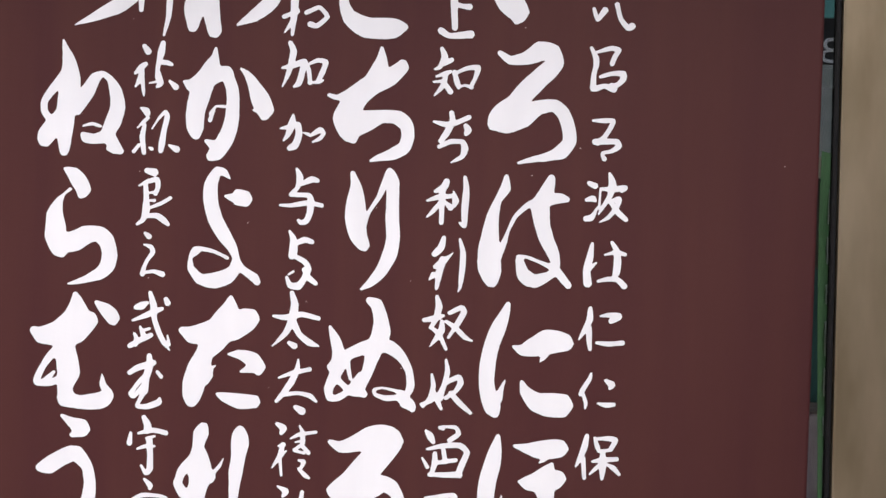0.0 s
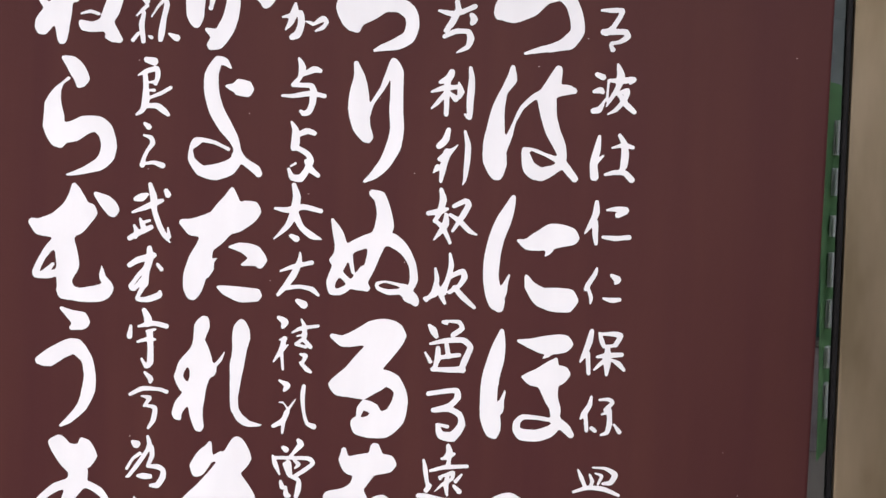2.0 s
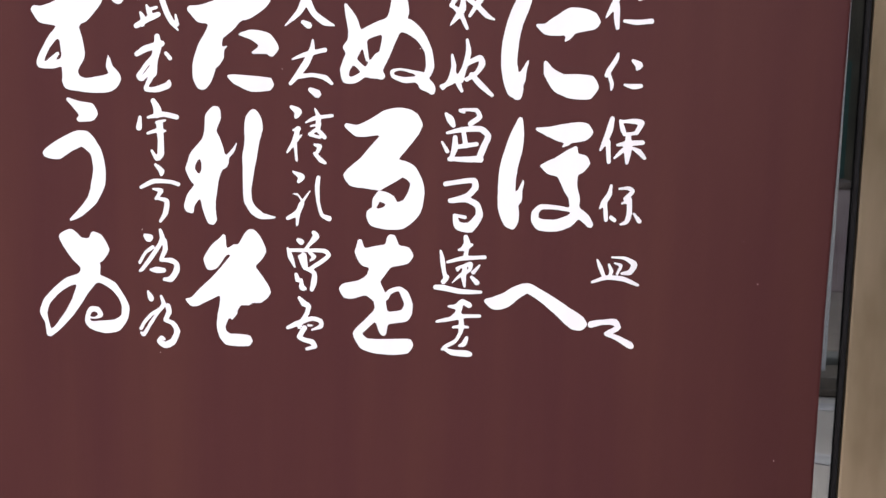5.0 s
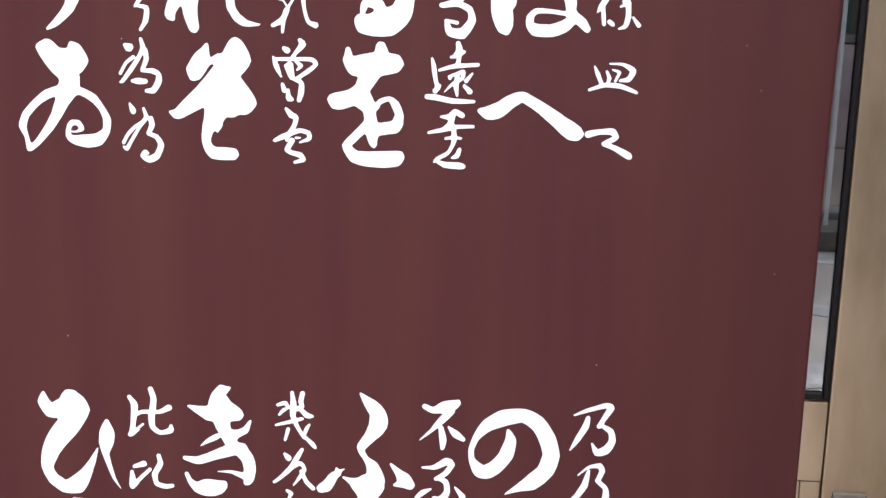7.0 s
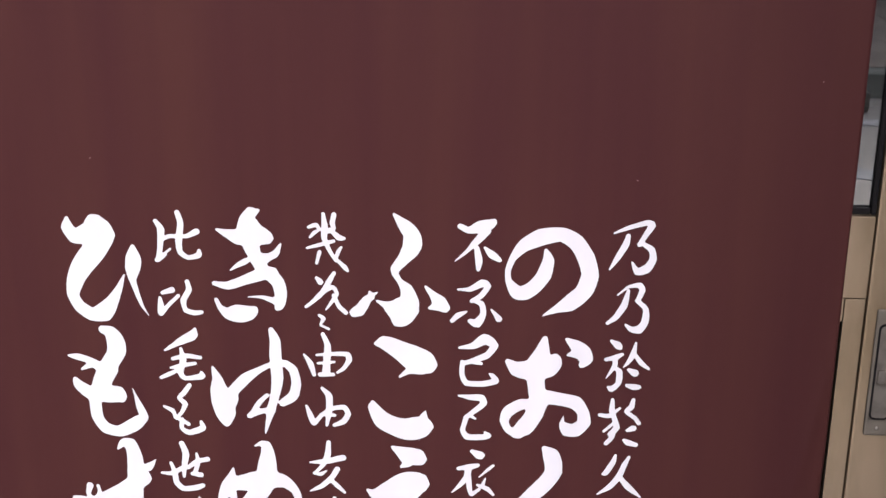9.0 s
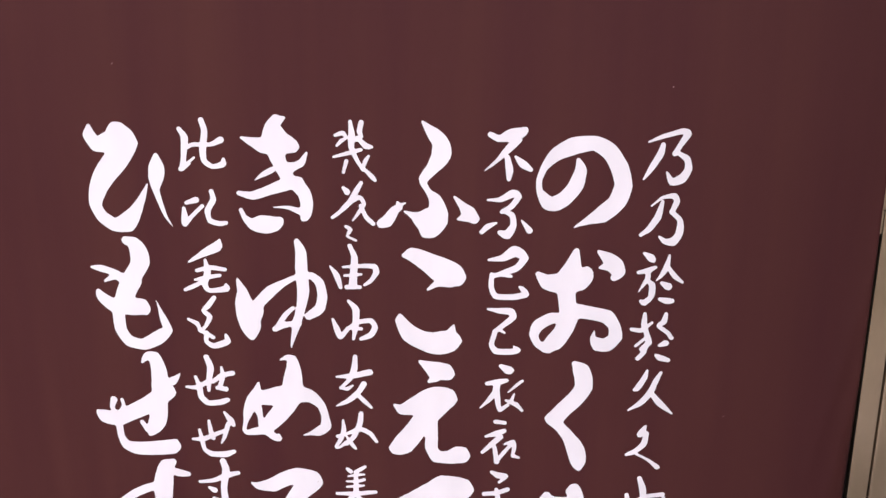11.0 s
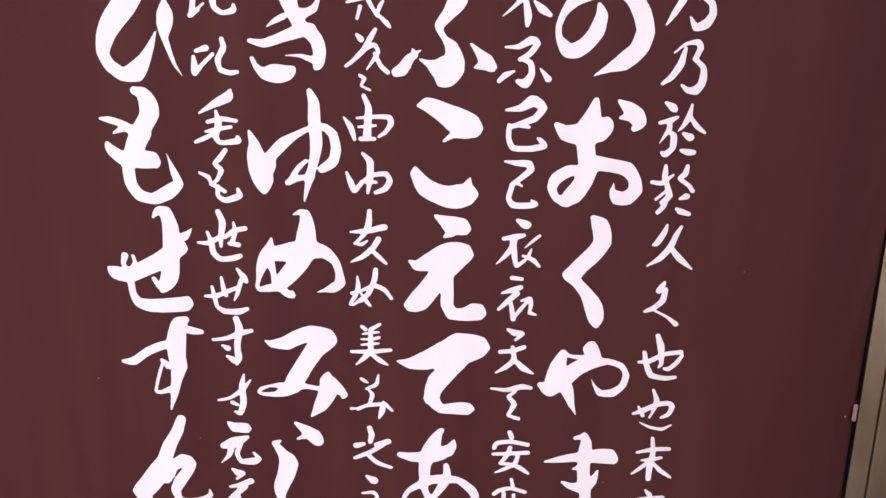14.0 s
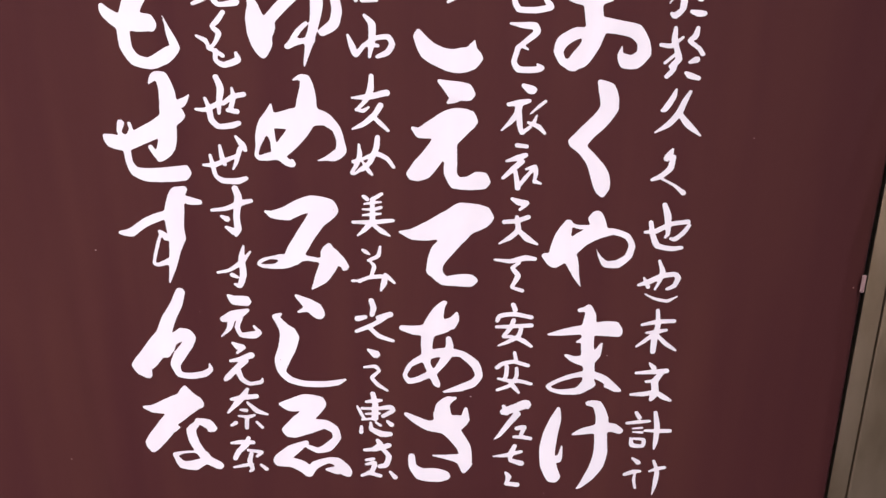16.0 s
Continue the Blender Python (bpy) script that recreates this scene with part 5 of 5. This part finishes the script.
kanji("yu", -0.167, 0.888, 0.052, ((-9, 46, 9), (0, 23, 13), (-2, -7, 14), (-4, -39, 16)), ((-49, 1, 4), (-36, -19, 13), (-29, -44, 8)), ((-23, 0, 5), (3, 3, 8), (39, 4, 11), (43, -9, 12), (32, -27, 9), (19, -37, 5)), ((-20, -18, 6), (0, -16, 7), (13, -14, 6)), ((-16, -43, 10), (10, -42, 8)))
kanji("yu", -0.168, 0.828, 0.049, ((-12, 45, 7), (3, 26, 15), (2, -12, 13), (-3, -44, 7)), ((-47, 1, 6), (-39, -21, 14), (-31, -40, 12), (-14, -20, 9), (7, -4, 10), (35, 1, 12), (44, -14, 13), (34, -33, 13), (13, -43, 8)), ((-16, -19, 6), (14, -19, 8)))
kanji("me", -0.170, 0.756, 0.064, ((3, 47, 7), (1, 23, 11), (-7, 4, 8), (-22, -13, 5)), ((-29, 8, 4), (-2, 11, 10), (27, 19, 11)), ((-23, -12, 4), (-12, -14, 7), (-2, -7, 4)), ((17, -3, 10), (7, -20, 10), (-10, -36, 9), (-30, -47, 3)), ((5, -23, 7), (17, -35, 8), (29, -47, 5)))
kanji("me", -0.168, 0.697, 0.048, ((-30, 25, 5), (-29, -1, 11), (-36, -24, 10), (-47, -44, 8), (-40, -46, 6), (-23, -31, 9)), ((11, 44, 11), (8, 19, 12), (-6, -15, 12), (-23, -35, 9)), ((-43, -17, 9), (-23, -10, 7), (8, 4, 12), (31, -6, 11), (45, -26, 8)), ((-23, -16, 6), (-10, -37, 10), (-2, -47, 6)))
kanji("mi", -0.169, 0.627, 0.054, ((-18, 40, 7), (-11, 34, 9)), ((18, 47, 7), (1, 35, 9)), ((-17, 23, 4), (1, 27, 7), (16, 29, 5)), ((-20, 11, 4), (1, 12, 7), (16, 17, 7)), ((-20, -2, 4), (1, 1, 8), (15, 3, 4)), ((-40, -19, 7), (0, -17, 11), (39, -11, 8)), ((-1, 35, 8), (-1, -13, 12)), ((-6, -21, 12), (-18, -35, 10), (-32, -49, 3)), ((2, -24, 8), (18, -37, 11), (33, -46, 4)))
kanji("mi", -0.170, 0.561, 0.058, ((-19, 38, 6), (-13, 34, 8), (-7, 30, 4)), ((14, 47, 5), (10, 27, 8), (-9, 16, 6)), ((-5, 14, 5), (2, 3, 8), (-5, -21, 6)), ((-39, -30, 7), (-30, -29, 4), (-8, -21, 8), (15, -17, 9)), ((-27, -32, 5), (-14, -25, 5)), ((23, -13, 8), (20, -33, 12), (14, -49, 4)), ((26, -16, 9), (40, -30, 5)))
kanji("shi", -0.170, 0.494, 0.056, ((-5, 45, 11), (-1, 29, 12), (-4, 12, 10)), ((-33, 1, 13), (-18, 6, 9)), ((7, 6, 9), (32, 15, 13)), ((27, 12, 11), (-2, -11, 10), (-36, -29, 8)), ((-10, -18, 10), (9, -37, 10), (37, -47, 8)))
kanji("shi", -0.169, 0.427, 0.058, ((-14, 46, 6), (0, 37, 18)), ((-23, 5, 5), (-2, 8, 9), (6, -2, 7), (-8, -19, 8), (3, -35, 9), (22, -48, 5)))
kanji("we", -0.170, 0.365, 0.064, ((-5, 45, 9), (-1, 22, 11), (-2, -10, 12)), ((-17, 26, 6), (-2, 29, 9), (10, 31, 6)), ((-34, 15, 4), (-28, 1, 7), (-22, -11, 6)), ((-25, 11, 6), (1, 12, 7), (26, 17, 10), (31, 10, 9), (13, -4, 8)), ((-18, -1, 5), (6, 2, 6)), ((-25, -14, 5), (-2, -10, 6)), ((-27, -30, 6), (-28, -43, 8)), ((-10, -20, 5), (-8, -35, 10), (10, -44, 14), (25, -43, 10)), ((0, -19, 5), (8, -25, 6)), ((21, -15, 6), (28, -22, 10)))
kanji("we", -0.168, 0.300, 0.059, ((-1, 46, 8), (4, 35, 14), (-7, 24, 13)), ((-28, 20, 7), (-4, 24, 10), (21, 35, 12)), ((7, 28, 9), (21, 8, 11), (15, -14, 12), (3, -19, 10)), ((-25, -5, 6), (-10, -1, 7)), ((-25, -16, 6), (-8, -11, 10), (-14, -33, 10), (-34, -45, 7)), ((-20, -37, 10), (3, -43, 9)), ((23, -31, 6), (33, -44, 11)))
kanji("fu", -0.011, 1.015, 0.057, ((-33, 35, 10), (-17, 28, 13), (5, 35, 23), (22, 41, 17), (27, 46, 9)), ((14, 27, 15), (-2, 9, 14), (-21, -12, 7), (-42, -31, 2)), ((-3, -6, 10), (1, -29, 13), (0, -46, 7)), ((11, -4, 5), (24, -17, 14), (38, -27, 8)))
kanji("fu", -0.012, 0.952, 0.054, ((-36, 27, 4), (-13, 28, 10), (11, 41, 15), (21, 35, 12), (9, 16, 11), (-9, 4, 8)), ((-6, 6, 8), (10, -2, 11), (13, -22, 12), (2, -41, 18), (-12, -37, 9)), ((-46, -37, 9), (-35, -26, 11), (-19, -18, 4)), ((28, -12, 4), (43, -31, 13)))
kanji("ko", -0.009, 0.888, 0.060, ((-33, 23, 5), (-10, 27, 12), (11, 40, 20), (27, 29, 14), (15, 10, 12), (-10, -1, 10), (-25, -6, 8)), ((-9, -4, 7), (5, -6, 6)), ((-28, -3, 7), (-28, -28, 9), (-20, -44, 11), (6, -45, 11), (31, -39, 11), (25, -29, 9), (20, -25, 4)))
kanji("ko", -0.012, 0.822, 0.054, ((-31, 46, 4), (-9, 43, 12), (13, 42, 15), (17, 30, 13), (-2, 12, 11), (-17, -1, 9)), ((-8, 3, 7), (2, -3, 5)), ((-17, -4, 9), (-23, -29, 10), (-13, -43, 13), (16, -43, 13), (29, -39, 10), (21, -32, 5)))
kanji("e", -0.012, 0.756, 0.057, ((-3, 45, 8), (11, 37, 17), (18, 38, 7)), ((-28, 8, 8), (-7, 12, 12), (8, 16, 8)), ((-10, 7, 13), (-12, -8, 12), (-25, -27, 9), (-40, -43, 3)), ((-9, -8, 10), (-7, -32, 10), (-3, -46, 9), (11, -35, 7)), ((37, 16, 5), (26, 6, 7), (11, -9, 3)), ((23, -11, 3), (18, -25, 7)), ((8, -26, 6), (27, -34, 9), (38, -46, 6)))
kanji("e", -0.012, 0.691, 0.054, ((-11, 45, 9), (7, 43, 9)), ((-30, 11, 5), (-10, 18, 12), (6, 25, 10)), ((-1, 11, 12), (-18, -6, 11), (-36, -25, 8)), ((-12, -12, 8), (-7, -46, 11)), ((-7, -46, 6), (6, -25, 9), (24, -1, 7)), ((8, -5, 5), (25, 1, 8), (27, -14, 8), (24, -31, 6)), ((26, -31, 9), (37, -35, 5)))
kanji("te", -0.013, 0.627, 0.057, ((-14, 46, 6), (0, 39, 14), (13, 38, 10), (1, 24, 6)), ((-27, -3, 9), (-4, 0, 10), (17, 9, 9)), ((-4, 8, 8), (-1, -18, 11), (-15, -35, 10), (-35, -49, 4)), ((1, -21, 9), (17, -37, 13), (36, -48, 4)))
kanji("te", -0.016, 0.562, 0.047, ((-46, 36, 6), (-10, 33, 11), (25, 43, 15), (46, 41, 10)), ((11, 30, 8), (-4, 15, 10), (9, -5, 13), (-4, -34, 9)), ((-4, -37, 8), (20, -45, 10)))
kanji("a", -0.014, 0.496, 0.058, ((-3, 46, 9), (1, 35, 10)), ((-32, 9, 8), (-27, 20, 10), (-1, 25, 10), (32, 19, 10)), ((-33, -5, 7), (-6, -3, 9), (33, 1, 9)), ((-1, 11, 9), (-8, -9, 9), (-19, -26, 8), (-5, -26, 7)), ((14, -8, 8), (9, -25, 10), (-10, -38, 8), (-29, -48, 3)), ((-2, -26, 6), (18, -34, 10), (35, -47, 6)))
kanji("a", -0.012, 0.433, 0.058, ((0, 46, 7), (3, 30, 8)), ((-33, 10, 9), (-23, 19, 9), (-1, 25, 9), (27, 17, 8)), ((-14, 13, 8), (-15, -8, 9), (-19, -18, 7)), ((5, 10, 7), (5, -10, 8), (-7, -31, 8), (-31, -43, 7)), ((-30, -16, 5), (-5, -21, 10), (12, -20, 10), (34, -26, 7)), ((-8, -21, 5), (1, -34, 10), (11, -48, 5)))
kanji("sa", -0.010, 0.367, 0.058, ((-21, 32, 8), (-14, 16, 11)), ((-20, 19, 16), (-1, 28, 18), (22, 39, 21), (25, 33, 12)), ((6, 14, 15), (-11, -12, 12), (-27, -38, 9), (-37, -49, 3)), ((7, -21, 10), (21, -17, 10), (16, -35, 8)), ((2, -42, 7), (19, -42, 10), (34, -45, 9)))
kanji("sa", -0.014, 0.300, 0.063, ((10, 47, 8), (4, 30, 11), (2, 16, 6)), ((-29, 21, 3), (-7, 24, 9), (22, 34, 7)), ((4, 13, 9), (23, 7, 12)), ((-5, -16, 5), (1, -25, 10), (-2, -39, 7)), ((-2, -42, 10), (17, -44, 11)))
kanji("no", 0.145, 1.017, 0.059, ((-34, 25, 3), (-11, 35, 7), (20, 45, 10), (29, 41, 12), (19, 22, 10), (10, 6, 9)), ((-10, 21, 8), (-14, 4, 12), (-26, -19, 10), (-39, -41, 3)), ((15, 8, 7), (31, -3, 11), (34, -20, 12), (25, -37, 16), (9, -44, 12), (-1, -27, 4)))
kanji("no", 0.143, 0.952, 0.056, ((-20, 24, 3), (-2, 40, 6), (18, 44, 11), (24, 34, 11), (17, 14, 9)), ((-1, 33, 6), (-8, 3, 13), (-21, -19, 12), (-36, -32, 7)), ((16, 14, 8), (32, -2, 11), (32, -27, 13), (22, -43, 16), (8, -43, 10), (-3, -34, 4)))
kanji("o", 0.145, 0.886, 0.059, ((-29, 48, 6), (-17, 40, 14), (-13, 35, 7)), ((-37, 12, 7), (-20, 17, 10), (-9, 23, 6)), ((-21, 16, 8), (-21, 1, 9), (-35, -24, 2)), ((-21, -2, 6), (-12, -11, 11), (-13, -33, 10), (-24, -44, 11), (-30, -41, 6)), ((14, 46, 4), (10, 23, 10), (2, 8, 7), (-6, -2, 2)), ((13, 24, 7), (25, 8, 9), (39, -3, 5)), ((4, -6, 7), (15, -12, 14)), ((2, -36, 6), (15, -39, 12), (23, -39, 10)))
kanji("o", 0.141, 0.822, 0.057, ((-15, 45, 6), (-15, 23, 11), (-10, 7, 10), (-5, -12, 12), (-17, -26, 9)), ((-37, 13, 7), (-19, 12, 9), (-1, 28, 5)), ((-28, -20, 6), (-7, 1, 6)), ((23, 46, 7), (20, 31, 11), (11, 22, 7), (28, 9, 9), (35, -1, 9)), ((15, -17, 6), (26, -12, 12)), ((-9, -16, 5), (-13, -32, 10), (-23, -45, 8)), ((10, -37, 6), (18, -42, 12), (32, -46, 9)))
kanji("ku", 0.144, 0.758, 0.051, ((-10, 49, 4), (-15, 31, 12), (-28, 7, 12), (-34, 3, 7)), ((18, 45, 7), (9, 26, 11), (-1, -2, 14), (-20, -27, 12), (-44, -45, 4)), ((3, -5, 11), (19, -25, 14), (46, -48, 4)))
kanji("ku", 0.140, 0.691, 0.054, ((2, 48, 5), (-4, 34, 14), (-8, 28, 11)), ((5, 32, 10), (1, 8, 12), (-15, -9, 11), (-32, -18, 6)), ((-12, -15, 5), (12, -28, 6), (30, -43, 11)))
kanji("ya", 0.144, 0.627, 0.058, ((-9, 45, 9), (-2, 22, 13), (1, -13, 8), (-3, -22, 5)), ((-40, -13, 6), (-21, -10, 10), (5, 6, 9), (35, 12, 10)), ((-31, 8, 8), (-26, -18, 11), (-16, -40, 12), (9, -45, 10), (28, -42, 8)), ((38, 5, 8), (28, -12, 9), (15, -25, 9), (7, -24, 5)))
kanji("ya", 0.141, 0.560, 0.054, ((-4, 47, 6), (4, 23, 11), (0, 1, 8), (-8, -19, 5)), ((-41, -11, 6), (-21, -2, 12), (2, 12, 11), (28, 18, 11), (36, 10, 11), (30, -8, 10), (16, -17, 7)), ((-31, 6, 5), (-22, -14, 9)), ((-27, -31, 3), (-6, -41, 6), (19, -45, 8), (38, -33, 3)))
kanji("ma", 0.144, 0.496, 0.060, ((-3, 46, 7), (0, 15, 9), (-4, -17, 11), (-5, -45, 10)), ((-29, 13, 6), (-1, 21, 9), (28, 24, 9)), ((-20, -4, 5), (-2, -1, 9), (16, 4, 6)), ((-11, -11, 8), (-24, -24, 8), (-36, -35, 4)), ((2, -10, 7), (16, -25, 9), (36, -39, 5)))
kanji("ma", 0.144, 0.429, 0.053, ((-9, 46, 5), (0, 35, 12)), ((-36, 20, 6), (-6, 24, 12), (27, 29, 12)), ((19, 25, 10), (5, 2, 15), (7, -20, 15), (5, -35, 15), (0, -47, 8)), ((-13, -1, 7), (2, 2, 9)), ((-43, -36, 7), (-16, -33, 12), (8, -27, 10), (27, -39, 13), (41, -46, 7)))
kanji("ke", 0.145, 0.361, 0.055, ((-28, 44, 8), (-21, 32, 10)), ((-45, 16, 7), (-24, 20, 10), (0, 24, 7)), ((-33, 3, 4), (-14, 6, 6)), ((-32, -6, 4), (-13, -6, 6)), ((-35, -23, 7), (-31, -40, 11), (-10, -41, 10), (-8, -25, 8), (-29, -23, 7)), ((-7, -1, 6), (20, 0, 10), (44, 2, 10)), ((11, 47, 8), (17, 14, 12), (17, -24, 10), (15, -47, 5)))
kanji("ke", 0.145, 0.294, 0.054, ((-28, 48, 6), (-15, 37, 12)), ((-42, 3, 8), (-23, 12, 11), (-10, 14, 8)), ((-20, 6, 5), (-21, -12, 7), (-17, -32, 6)), ((11, 15, 6), (26, 23, 9), (42, 28, 8)), ((18, 44, 6), (27, 15, 10), (25, -21, 9), (21, -48, 3)))

# ---- the slabs of the far pavement ----
slab_mesh = mesh_of("slab", box(-0.298, 0.298, -0.349, 0.349, 0.0, 0.016, 0.004), SLAB)
for i in range(14):
    for j in range(3):
        slab = new("slab", slab_mesh)
        slab.matrix_world = pose(-2.4 + 0.602 * i, KERB - 0.51 - 0.705 * j, 0.1152)
        slab.parent = pavement
